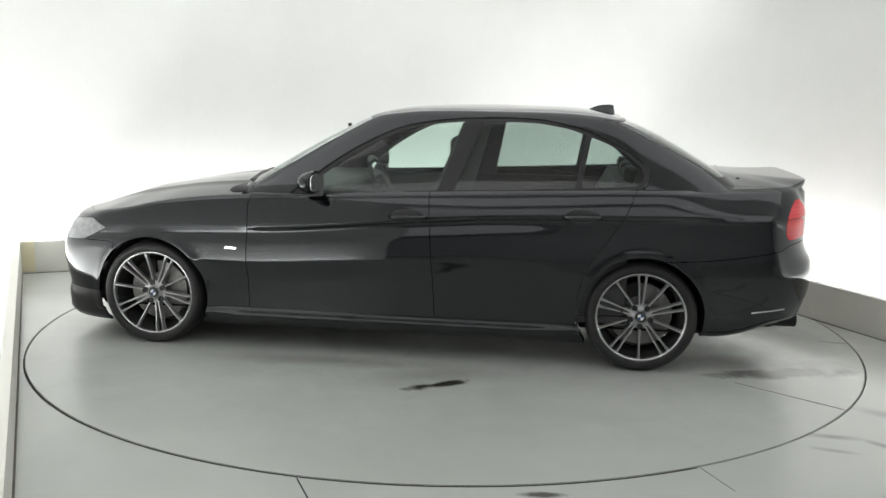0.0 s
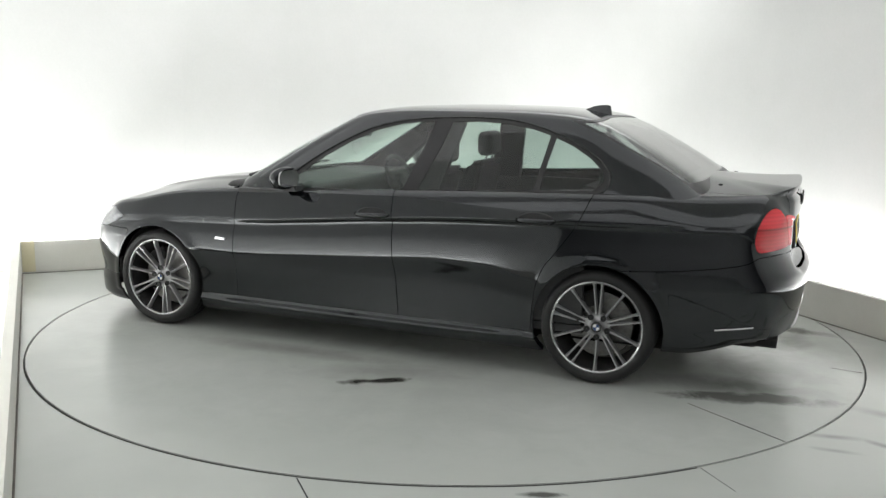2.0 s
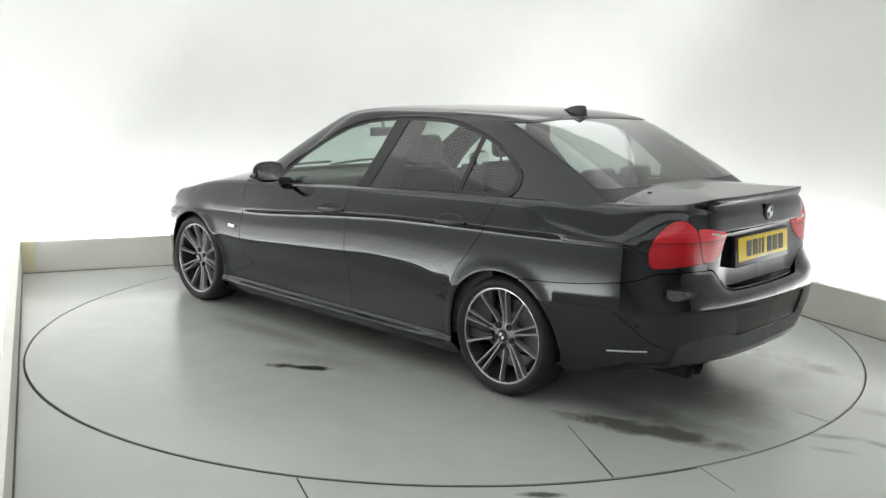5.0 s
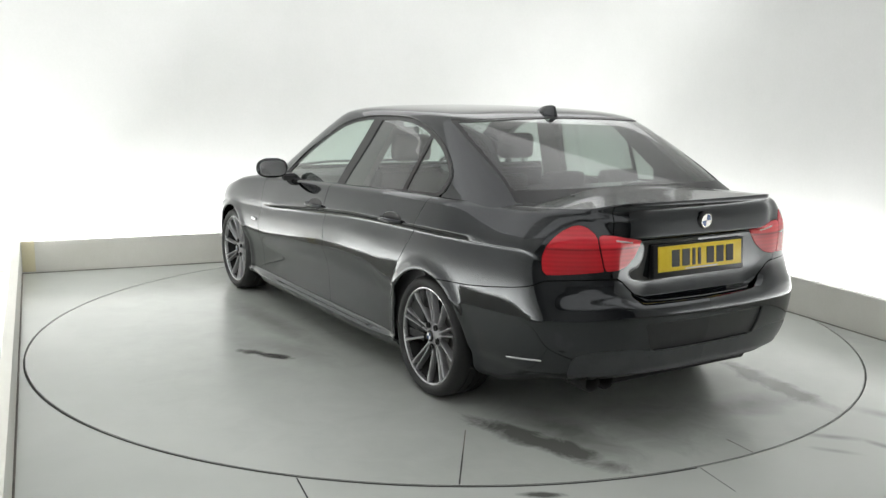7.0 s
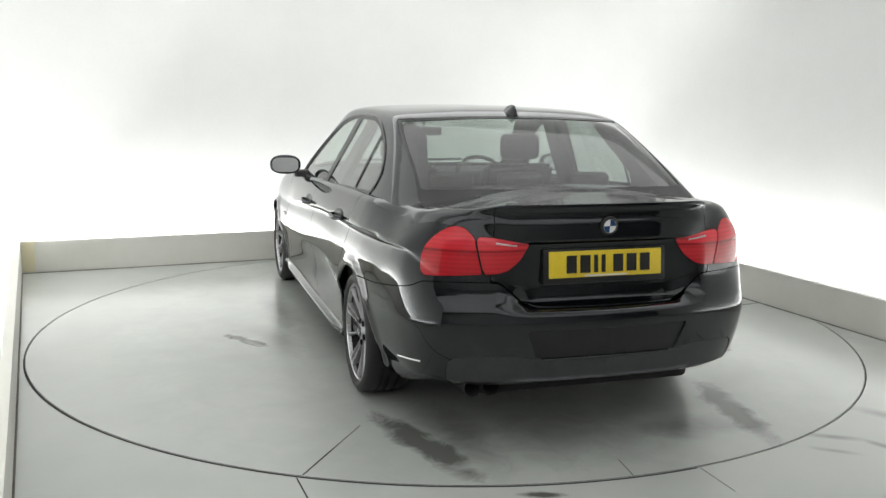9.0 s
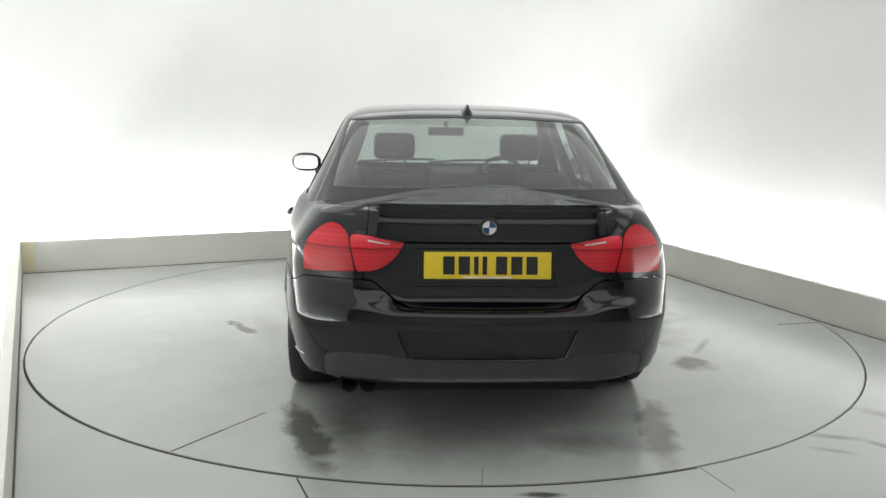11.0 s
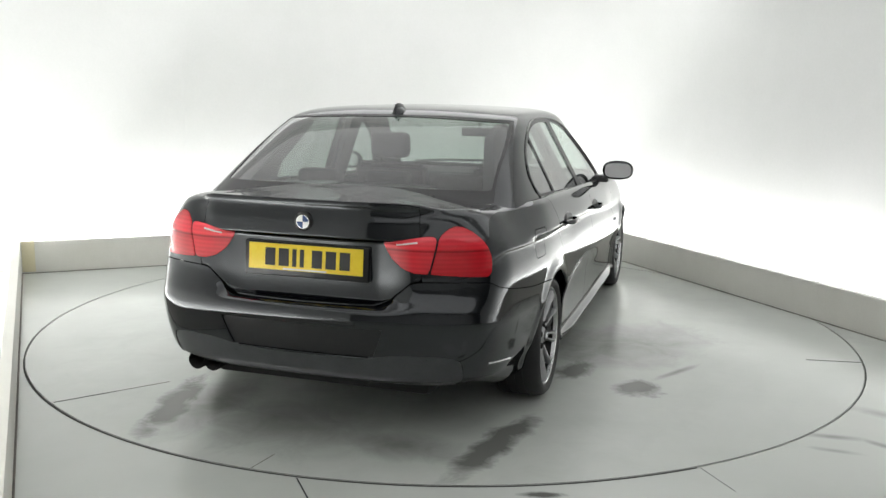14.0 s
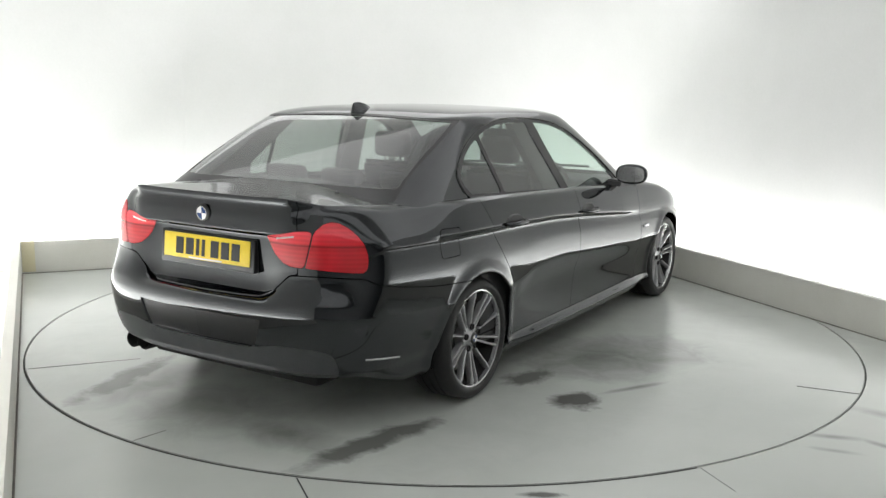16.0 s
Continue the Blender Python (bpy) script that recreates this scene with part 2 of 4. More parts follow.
def bay_line(off, left_len, right_len, corner=0.3, n=10):
    """The bay's plan line, set back by off behind the kerb's face, with rounded corners."""
    out = Vector((-DIR_A.y, DIR_A.x, 0))
    outl = Vector((DIR_L.y, -DIR_L.x, 0))
    outr = Vector((-DIR_R.y, DIR_R.x, 0))
    cl = mathutils.geometry.intersect_line_line(ROOM_L + out * off, ROOM_C + out * off, ROOM_L + outl * off, ROOM_L + outl * off + DIR_L)[0]
    cr = mathutils.geometry.intersect_line_line(ROOM_L + out * off, ROOM_C + out * off, ROOM_C + outr * off, ROOM_C + outr * off + DIR_R)[0]

    def arc(c, d0, d1):
        p0, p1 = c + d0 * corner, c + d1 * corner
        return [(1 - s) ** 2 * p0 + 2 * s * (1 - s) * c + s * s * p1 for s in [k / n for k in range(n + 1)]]
    pts = [ROOM_L + outl * off + DIR_L * left_len]
    pts += arc(cl, DIR_L, DIR_A) if corner else [cl]
    pts += arc(cr, -DIR_A, DIR_R) if corner else [cr]
    pts += [ROOM_C + outr * off + DIR_R * right_len]
    return pts


def wall_strip(bm, inner, outer, z0, z1):
    """An upright wall between two plan lines of as many points."""
    q = [[bm.verts.new((p.x, p.y, z)) for p in line] for line in (inner, outer) for z in (z0, z1)]
    for k in range(len(inner) - 1):
        for a, b in ((0, 1), (1, 3), (3, 2), (2, 0)):
            bm.faces.new((q[a][k], q[b][k], q[b][k + 1], q[a][k + 1]))
    for k in (0, len(inner) - 1):
        bm.faces.new((q[0][k], q[1][k], q[3][k], q[2][k]))


KERB_H = 0.249
bm = bmesh.new()
wall_strip(bm, bay_line(0.0, 5.2, 9.0, 0), bay_line(0.05, 5.2, 9.0, 0), 0.0, KERB_H)
kerb = setting("kerb", bm, M_KERB, "low off-white painted kerb hiding the wall lights", "kerb")
bm = bmesh.new()
wall_strip(bm, bay_line(0.38, 5.4, 9.0, 0.9), bay_line(0.53, 5.4, 9.0, 0.9), 0.0, 2.8)
setting("wall_north", bm, M_WALL, "tall plain white studio wall with rounded corners", "wall", smooth=True)
bm = bmesh.new()
box(bm, -12, 12, -12, 12, 2.8, 2.95)
setting("ceiling", bm, M_CEIL, "plain pale ceiling above the platform", "ceiling")
bm = bmesh.new()
box(bm, -12, 12, -7.9, -7.7, 0, 2.8)
setting("wall_south", bm, M_HALL, "plain grey wall behind the viewing side", "wall")
bm = bmesh.new()
box(bm, -12.2, -12, -7.7, 12, 0, 2.8)
setting("wall_west", bm, M_HALL, "plain grey wall of the hall", "wall")
bm = bmesh.new()
box(bm, 12, 12.2, -7.7, 12, 0, 2.8)
setting("wall_east", bm, M_HALL, "plain grey wall of the hall", "wall")
bm = bmesh.new()
box(bm, -12, 12, 12, 12.2, 0, 2.8)
setting("wall_back", bm, M_HALL, "plain grey wall of the hall", "wall")

# lamps lying in the trough behind the kerb, and the ceiling light
out_a = Vector((-DIR_A.y, DIR_A.x, 0))
out_l = Vector((DIR_L.y, -DIR_L.x, 0))
out_r = Vector((-DIR_R.y, DIR_R.x, 0))
for nm, mid, way, outw, ln, w in (
        ("trough_lamp_back", (ROOM_L + ROOM_C) / 2, DIR_A, out_a, 4.9, 52),
        ("trough_lamp_left", ROOM_L + DIR_L * 2.5, DIR_L, out_l, 4.9, 62),
        ("trough_lamp_right", ROOM_C + DIR_R * 3.6, DIR_R, out_r, 7.2, 72)):
    d = bpy.data.lights.new(nm, "AREA")
    d.shape, d.size, d.size_y, d.energy, d.color = "RECTANGLE", ln, 0.10, w, (0.997, 1.0, 1.0)
    ob = new(nm, d)
    eye = mid + outw * 0.21 + Vector((0, 0, 0.08))
    zax = -(outw * 0.45 + Vector((0, 0, 0.9))).normalized()
    xax = (way - zax * way.dot(zax)).normalized()
    yax = zax.cross(xax)
    ob.matrix_world = Matrix((( xax.x, yax.x, zax.x, eye.x), (xax.y, yax.y, zax.y, eye.y), (xax.z, yax.z, zax.z, eye.z), (0, 0, 0, 1)))
# the entry one is an added unseen fill that brightens the car's flanks
for nm, yy, sy, watts in (("ceiling_lamp_back", 2.0, 1.4, 32), ("ceiling_lamp_middle", -0.8, 2.0, 32), ("ceiling_lamp_front", -3.0, 0.8, 15), ("ceiling_lamp_entry", -5.0, 2.6, 44)):
    area_lamp(nm, (0.0, yy, 2.77), (0.0, yy, 0), 7.6, sy, watts, (0.997, 1.0, 1.0))

# ------------------------------------------------------------------ the platform
bm = bmesh.new()
lathe(bm, [(0.001, 0.0), (0.8, 0.0), (1.6, 0.0), (DISC_R - GAP, 0.0), (DISC_R - GAP, -0.06), (0.001, -0.06)], SEG, Matrix.Rotation(radians(90), 4, "X"))
turntable = tagged(part("turntable", bm, M_DISC, None, "", smooth=False), "round grey-green painted turntable flush with the floor, stained, with shade painted in round the car", "turntable")


def strip(name, p, q, width, material, parent, z=0.0012):
    """A thin raised line on the ground from p to q."""
    bm = bmesh.new()
    p, q = Vector(p), Vector(q)
    m = Matrix.Translation(((p.x + q.x) / 2, (p.y + q.y) / 2, 0)) @ Matrix.Rotation(math.atan2(q.y - p.y, q.x - p.x), 4, "Z")
    ln = (q - p).length
    box(bm, -ln / 2, ln / 2, -width / 2, width / 2, -0.001, z)
    bmesh.ops.transform(bm, matrix=m, verts=bm.verts)
    return part(name, bm, material, parent, "", smooth=False)


strip("plate_seam", (-2.115, 1.262), (-1.88, 1.093), 0.006, M_GAP, turntable)
strip("plate_seam", (-1.88, 1.093), (-1.66, 0.935), 0.005, M_JOINT, turntable)
strip("plate_seam", (-0.07, -2.18), (-0.02, -2.472), 0.008, M_GAP, turntable)
strip("plate_seam", (-2.465, 0.02), (-2.31, 0.0), 0.003, M_JOINT, turntable)
bm = bmesh.new()
lathe(bm, [(DISC_R - GAP, -0.004), (DISC_R - GAP - 0.002, 0.0008), (DISC_R - GAP - 0.003, 0.001), (DISC_R - GAP - 0.004, -0.002)], SEG, Matrix.Rotation(radians(90), 4, "X"))
part("edge_trim", bm, M_GAP, turntable, "thin dark metal edge of the turntable")

# the wider sealed joint along the front of the pit, and two cracks in the floor
bm = bmesh.new()
prev = None
for k in range(61):
    a = radians(-157 + (157 - 65.7) * k / 60)
    w = 0.006 * min(1.0, k / 12 + 0.1)
    cur = [bm.verts.new((r * math.cos(a), r * math.sin(a), z)) for r, z in ((DISC_R - 0.002, -0.01), (DISC_R - 0.002, 0.001), (DISC_R + w, 0.0012), (DISC_R + w, -0.002))]
    if prev:
        for i in range(4):
            bm.faces.new((prev[i], prev[(i + 1) % 4], cur[(i + 1) % 4], cur[i]))
    prev = cur
floor_ob = bpy.data.objects["floor"]
part("joint_seal", bm, M_GAP, floor_ob, "dark rubber joint round the pit", smooth=False)
strip("floor_crack", (-0.56, -2.432), (-0.485, -2.62), 0.006, M_GAP, floor_ob, 0.0008)
strip("floor_crack", (1.035, -2.262), (1.11, -2.48), 0.003, M_GAP, floor_ob, 0.0006)

# joint cover on the back wall, and the yellowed corner of the kerb
seam_at = ROOM_L + DIR_A * 1.335 + out_a * 0.38
bm = bmesh.new()
box(bm, -0.011, 0.011, -0.004, 0.002, 0.30, 1.75, 0.001)
bmesh.ops.transform(bm, matrix=Matrix.Translation((seam_at.x, seam_at.y, 0)) @ Matrix.Rotation(math.atan2(DIR_A.y, DIR_A.x), 4, "Z"), verts=bm.verts)
part("joint_cover", bm, M_WALL, bpy.data.objects["wall_north"], "slim white joint cover", smooth=False)
bm = bmesh.new()
box(bm, 0.006, 0.10, -0.004, 0.052, 0.012, KERB_H + 0.004, 0.002)
bmesh.ops.transform(bm, matrix=Matrix.Translation((ROOM_L.x, ROOM_L.y, 0)) @ Matrix.Rotation(math.atan2(DIR_A.y, DIR_A.x), 4, "Z"), verts=bm.verts)
part("corner_cover", bm, M_YELLOW, kerb, "yellowed corner cover of the kerb", smooth=False)

# dirty joint at the foot of the kerb
inner = bay_line(-0.004, 5.2, 9.0, 0)
for p, q in zip(inner, inner[1:]):
    strip("kerb_joint", p, q, 0.010, M_JOINT, kerb, 0.004)

# ------------------------------------------------------------------ the car: shell surfaces
# car axes: x forward, y to its left, z up, origin on the ground midway between the axles
AXLE = 1.38
WHEEL_R = 0.298
HUB_Z = 0.308  # the car is carried 10 mm low on its springs
RIM = 1.025


def curve(xs, ys):
    """A smooth monotone curve through the given points, as a function."""
    xs, ys = np.array(xs, float), np.array(ys, float)
    h = np.diff(xs)
    d = np.diff(ys) / h
    m = np.zeros(len(xs))
    for i in range(1, len(xs) - 1):
        if d[i - 1] * d[i] > 0:
            w1, w2 = 2 * h[i] + h[i - 1], h[i] + 2 * h[i - 1]
            m[i] = (w1 + w2) / (w1 / d[i - 1] + w2 / d[i])
    m[0], m[-1] = d[0], d[-1]

    def f(x):
        x = np.clip(np.asarray(x, float), xs[0], xs[-1])
        k = np.clip(np.searchsorted(xs, x) - 1, 0, len(h) - 1)
        s = (x - xs[k]) / h[k]
        return ((1 + 2 * s) * (1 - s) ** 2 * ys[k] + s * (1 - s) ** 2 * h[k] * m[k] + s * s * (3 - 2 * s) * ys[k + 1] + s * s * (s - 1) * h[k] * m[k + 1])
    return f


def smooth01(x):
    x = np.clip(x, 0, 1)
    return x * x * (3 - 2 * x)


def spline2(pts, n):
    """A rounded open line through (x, y) points, n points evenly spaced along it."""
    p = np.array(pts, float)
    s = np.r_[0, np.cumsum(np.linalg.norm(np.diff(p, axis=0), axis=1))]
    q = np.vstack([2 * p[0] - p[1], p, 2 * p[-1] - p[-2]])
    out = []
    for i in range(len(p) - 1):
        a, b, c, d = q[i:i + 4]
        for t in np.linspace(0, 1, 40, endpoint=False):
            out.append(0.5 * (2 * b + (c - a) * t + (2 * a - 5 * b + 4 * c - d) * t * t + (3 * b - a - 3 * c + d) * t ** 3))
    out = np.array(out + [p[-1]])
    s = np.r_[0, np.cumsum(np.linalg.norm(np.diff(out, axis=0), axis=1))]
    at = np.linspace(0, s[-1], n)
    return np.c_[np.interp(at, s, out[:, 0]), np.interp(at, s, out[:, 1])], at


class Shell:
    """A surface of polygons with smooth normals and two coordinates of its own, that can be cut along lines."""

    def __init__(self, co, no, q, polys):
        self.co, self.no, self.q, self.polys = co, no, q, polys

    @staticmethod
    def from_grid(P, Q):
        """P: rows x columns x 3 points; Q: the same of two coordinates."""
        r, c = P.shape[:2]
        gu, gv = np.gradient(P, axis=0), np.gradient(P, axis=1)
        n = np.cross(gu, gv)
        ln = np.linalg.norm(n, axis=2, keepdims=True)
        n = n / np.maximum(ln, 1e-12)
        idx = np.arange(r * c).reshape(r, c)
        polys = [[int(idx[i, j]), int(idx[i + 1, j]), int(idx[i + 1, j + 1]), int(idx[i, j + 1])] for i in range(r - 1) for j in range(c - 1)]
        return Shell(P.reshape(-1, 3), n.reshape(-1, 3), Q.reshape(-1, 2), polys)

    def split(self, f, gap=0.0):
        """Two shells: where f > gap and where f < -gap. f holds a value for each vertex."""
        return self.keep(f - gap), self.keep(-f - gap)

    def keep(self, f):
        extra, cache, polys = [], {}, []
        n0 = len(self.co)
        pos = f > 0
        for poly in self.polys:
            k = sum(1 for v in poly if pos[v])
            if k == len(poly):
                polys.append(poly)
            elif k:
                q = []
                for a, b in zip(poly, poly[1:] + poly[:1]):
                    if pos[a]:
                        q.append(a)
                    if pos[a] != pos[b]:
                        key = (a, b) if a < b else (b, a)
                        if key not in cache:
                            s = f[key[0]] / (f[key[0]] - f[key[1]])
                            cache[key] = n0 + len(extra)
                            extra.append((key[0], key[1], s))
                        q.append(cache[key])
                if len(q) > 2:
                    polys.append(q)
        if extra:
            a = np.array([e[0] for e in extra])
            b = np.array([e[1] for e in extra])
            s = np.array([e[2] for e in extra])[:, None]
            mix = lambda v: np.vstack([v, v[a] * (1 - s) + v[b] * s])
            co, no, q = mix(self.co), mix(self.no), mix(self.q)
        else:
            co, no, q = self.co, self.no, self.q
        return Shell(co, no, q, polys)

    def packed(self):
        used = sorted({v for p in self.polys for v in p})
        at = {v: i for i, v in enumerate(used)}
        u = np.array(used, int)
        return Shell(self.co[u], self.no[u], self.q[u], [[at[v] for v in p] for p in self.polys])

    def mirrored(self):
        f = np.array([1, -1, 1.0])
        return Shell(self.co * f, self.no * f, self.q, [p[::-1] for p in self.polys])

    def joined(self, other):
        n = len(self.co)
        return Shell(np.vstack([self.co, other.co]), np.vstack([self.no, other.no]), np.vstack([self.q, other.q]), self.polys + [[v + n for v in p] for p in other.polys])

    def moved(self, d):
        return Shell(self.co + self.no / np.linalg.norm(self.no, axis=1, keepdims=True) * d, self.no, self.q, self.polys)


def panel(name, shell, material, parent, label="", lip=0.016, seam=True):
    """Links a piece of the shell as one part, its open edges folded inwards by lip."""
    s = shell.packed()
    if not s.polys:
        return None
    co, no, polys = [tuple(v) for v in s.co], [tuple(v) for v in s.no], list(s.polys)
    if lip:
        count = {}
        for p in s.polys:
            for a, b in zip(p, p[1:] + p[:1]):
                count[(a, b)] = count.get((a, b), 0) + 1
        for (a, b) in list(count):
            if (b, a) in count:
                continue
            pa, pb = s.co[a], s.co[b]
            if abs(pa[1]) < 0.002 and abs(pb[1]) < 0.002 and seam:
                continue
            na, nb = s.no[a], s.no[b]
            e = np.cross(pb - pa, na)
            ln = np.linalg.norm(e)
            if ln < 1e-9:
                continue
            e = e / ln
            i = len(co)
            na, nb = na / (np.linalg.norm(na) + 1e-9), nb / (np.linalg.norm(nb) + 1e-9)
            co += [tuple(pb), tuple(pa), tuple(pa - na * lip), tuple(pb - nb * lip)]
            no += [tuple(e * 0.8 + nb * 0.6), tuple(e * 0.8 + na * 0.6), tuple(e), tuple(e)]
            polys.append([i, i + 1, i + 2, i + 3])
    no = np.array(no)
    no = no / (np.linalg.norm(no, axis=1, keepdims=True) + 1e-9)
    ob = new(name, mesh_of(name, co, polys, material, True, no))
    ob.parent = parent
    if label:
        tagged(ob, label)
    return ob


def inside(pts, xy, closed_smooth=True):
    """Signed distance to a closed outline: above nought inside."""
    p = np.array(pts, float)
    if closed_smooth:
        n = len(p)
        out = []
        for i in range(n):
            a, b, c, d = p[i - 1], p[i], p[(i + 1) % n], p[(i + 2) % n]
            for t in np.linspace(0, 1, 6, endpoint=False):
                out.append(0.5 * (2 * b + (c - a) * t + (2 * a - 5 * b + 4 * c - d) * t * t + (3 * b - a - 3 * c + d) * t ** 3))
        p = np.array(out)
    a, b = p, np.roll(p, -1, axis=0)
    best = np.full(len(xy), 1e9)
    odd = np.zeros(len(xy), bool)
    for (ax, ay), (bx, by) in zip(a, b):
        ex, ey = bx - ax, by - ay
        t = np.clip(((xy[:, 0] - ax) * ex + (xy[:, 1] - ay) * ey) / (ex * ex + ey * ey + 1e-12), 0, 1)
        best = np.minimum(best, np.hypot(xy[:, 0] - ax - t * ex, xy[:, 1] - ay - t * ey))
        cross = (ay > xy[:, 1]) != (by > xy[:, 1])
        if ay != by:
            odd ^= cross & (xy[:, 0] < ex * (xy[:, 1] - ay) / (by - ay) + ax)
    return np.where(odd, best, -best)


# plan of the body: rear centre, round the corner, along the side, to the front centre
PLAN = [(-2.365, 0.0), (-2.355, 0.25), (-2.325, 0.48), (-2.27, 0.655), (-2.18, 0.765), (-2.05, 0.825), (-1.85, 0.862), (-1.6, 0.89), (-1.38, 0.902), (-1.0, 0.905), (-0.5, 0.908),
        (0.0, 0.908), (0.5, 0.905), (0.9, 0.902), (1.38, 0.895), (1.62, 0.872), (1.84, 0.812), (2.01, 0.69), (2.105, 0.49), (2.143, 0.26), (2.155, 0.0)]
z_crease = curve([-2.4, -1.7, -1.4, -1.12, -1.0, -0.8, -0.5, -0.24, 0.26, 0.8, 1.15, 1.7, 2.2], [0.55, 0.535, 0.528, 0.525, 0.535, 0.582, 0.592, 0.577, 0.547, 0.520, 0.525, 0.55, 0.5])
z_char = curve([-2.4, -2.0, -0.66, -0.2, 0.3, 0.65, 1.0, 1.4, 2.2], [0.868, 0.86, 0.828, 0.799, 0.756, 0.728, 0.716, 0.70, 0.64])
z_shoulder = curve([-2.4, -2.19, -1.79, -1.25, -0.95, 0.1, 0.42, 0.77, 1.05, 1.3, 1.64, 1.80, 2.0, 2.2], [1.0, 0.995, 0.985, 0.975, 0.965, 0.922, 0.905, 0.888, 0.868, 0.838, 0.772, 0.752, 0.742, 0.735])
z_deck = curve([-2.4, -2.2, -1.95, -1.8, -1.7, -1.2, 0.5, 0.8, 1.2, 1.6, 1.9, 2.1, 2.2], [1.033, 1.034, 1.041, 1.052, 1.056, 1.05, 0.972, 0.954, 0.917, 0.86, 0.80, 0.75, 0.735])


def lower_body():
    nu, nv, nd = 330, 92, 34
    B, arc = spline2(PLAN, nu)
    bx, by = B[:, 0], B[:, 1]
    xs = np.where(bx < -1.5, -1.5 + (bx + 1.5) * 0.30, np.where(bx > 1.2, 1.2 + (bx - 1.2) * 0.45, bx))
    d = np.c_[xs - bx, -by]
    d = d / np.linalg.norm(d, axis=1, keepdims=True)
    rear = smooth01((-bx - 2.02) / 0.28)[:, None]
    front = smooth01((bx - 1.72) / 0.33)[:, None]
    one = np.ones(nu)
    zc, zh, zs = z_crease(bx), z_char(bx), z_shoulder(bx)
    tail = smooth01((-1.42 - bx) / 0.25)[:, None]
    nose = smooth01((bx - 1.42) / 0.25)[:, None]
    side_z = np.c_[0.138 * one, 0.165 * one, 0.213 * one, 0.248 * one, zc - 0.12, zc - 0.008, zc + 0.009, zc * 0.5 + zh * 0.5, zh - 0.040, zh - 0.026, zh, zs - 0.012, zs + 0.006]
    side_i = np.array([0.090, 0.044, 0.013, 0.044, 0.034, 0.0015, 0.0, 0.0075, 0.027, 0.0265, 0.013, 0.060, 0.085]) * np.ones((nu, 1))
    fade = smooth01((bx - 0.45) / 0.45) + smooth01((-1.5 - bx) / 0.4) * 0.7
    side_i[:, 10] += fade * 0.014
    # the rear wings draw in towards the boot
    side_i[:, 1:3] += 0.022 * smooth01((np.abs(bx) - 0.75) / 0.3)[:, None]
    hip = smooth01((-1.45 - bx) / 0.5)
    side_i[:, 10] += hip * 0.014
    side_i[:, 11] += hip * 0.060
    side_i[:, 12] += hip * 0.080
    low_z = np.c_[0.20 + 0.085 * smooth01((-1.8 - bx) / 0.45), 0.235 + 0.07 * smooth01((-1.8 - bx) / 0.45), 0.30 * one, 0.35 * one, 0.44 * one]
    low_i = np.array([0.105, 0.072, 0.054, 0.034, 0.014])
    side_z[:, :5] = side_z[:, :5] * (1 - tail) + low_z * tail
    side_i[:, :5] = side_i[:, :5] * (1 - tail) + low_i * tail
    side_z[:, :5] = side_z[:, :5] * (1 - nose) + np.array([0.125, 0.16, 0.22, 0.30, 0.42]) * nose
    side_i[:, :5] = side_i[:, :5] * (1 - nose) + np.array([0.05, 0.02, 0.012, 0.012, 0.006]) * nose
    rear_z = np.array([0.268, 0.300, 0.318, 0.39, 0.45, 0.545, 0.585, 0.612, 0.63, 0.70, 0.866, 0.886, 1.034])
    rear_i = np.array([0.12, 0.036, 0.044, 0.028, 0.012, 0.0, 0.006, 0.045, 0.096, 0.110, 0.106, 0.073, 0.082])
    wide = np.repeat(smooth01((by - 0.36) / 0.19)[:, None], 13, axis=1)
    wide[:, 11:] = smooth01((by - 0.47) / 0.25)[:, None]
    rear_z = rear_z * (1 - wide) + np.array([0.268, 0.298, 0.318, 0.39, 0.45, 0.545, 0.60, 0.655, 0.705, 0.735, 0.86, 0.985, 1.006]) * wide
    rear_i = rear_i * (1 - wide) + np.array([0.115, 0.060, 0.052, 0.026, 0.012, 0.0, 0.010, 0.044, 0.062, 0.064, 0.070, 0.120, 0.150]) * wide
    front_z = np.array([0.12, 0.16, 0.25, 0.30, 0.38, 0.48, 0.53, 0.58, 0.61, 0.645, 0.685, 0.725, 0.745])
    front_i = np.array([0.055, 0.025, 0.02, 0.03, 0.015, 0.0, 0.002, 0.014, 0.028, 0.048, 0.078, 0.125, 0.175])
    # the lamps' corner keeps the body fuller than the middle of the lid
    zz = side_z * (1 - rear - front) + rear_z * rear + front_z * front
    zz[:, -1] = np.where(front[:, 0] > 0, np.minimum(zz[:, -1], zs + 0.006), zz[:, -1])
    zz = np.maximum.accumulate(zz + np.arange(13) * 1e-5, axis=1)
    ii = side_i * (1 - rear - front) + rear_i * rear + front_i * front
    lev = np.linspace(0, 12, nv)
    P = np.zeros((nu, nv + nd, 3))
    for u in range(nu):
        z = curve(range(13), zz[u])(lev)
        i = curve(range(13), ii[u])(lev)
        P[u, :nv, 0] = bx[u] + d[u, 0] * i
        P[u, :nv, 1] = by[u] + d[u, 1] * i
        P[u, :nv, 2] = z
    # hollow under the boot lip
    tail_lid = (smooth01((-P[:, :nv, 0] - 2.15) / 0.08) * smooth01((0.60 - P[:, :nv, 1]) / 0.12))
    P[:, :nv, 0] += 0.016 * np.exp(-((P[:, :nv, 2] - 0.992) / 0.016) ** 2) * tail_lid
    # flared wheel arches
    for cx in (AXLE, -AXLE):
        r = np.hypot(P[:, :nv, 0] - cx, P[:, :nv, 2] - 0.303)
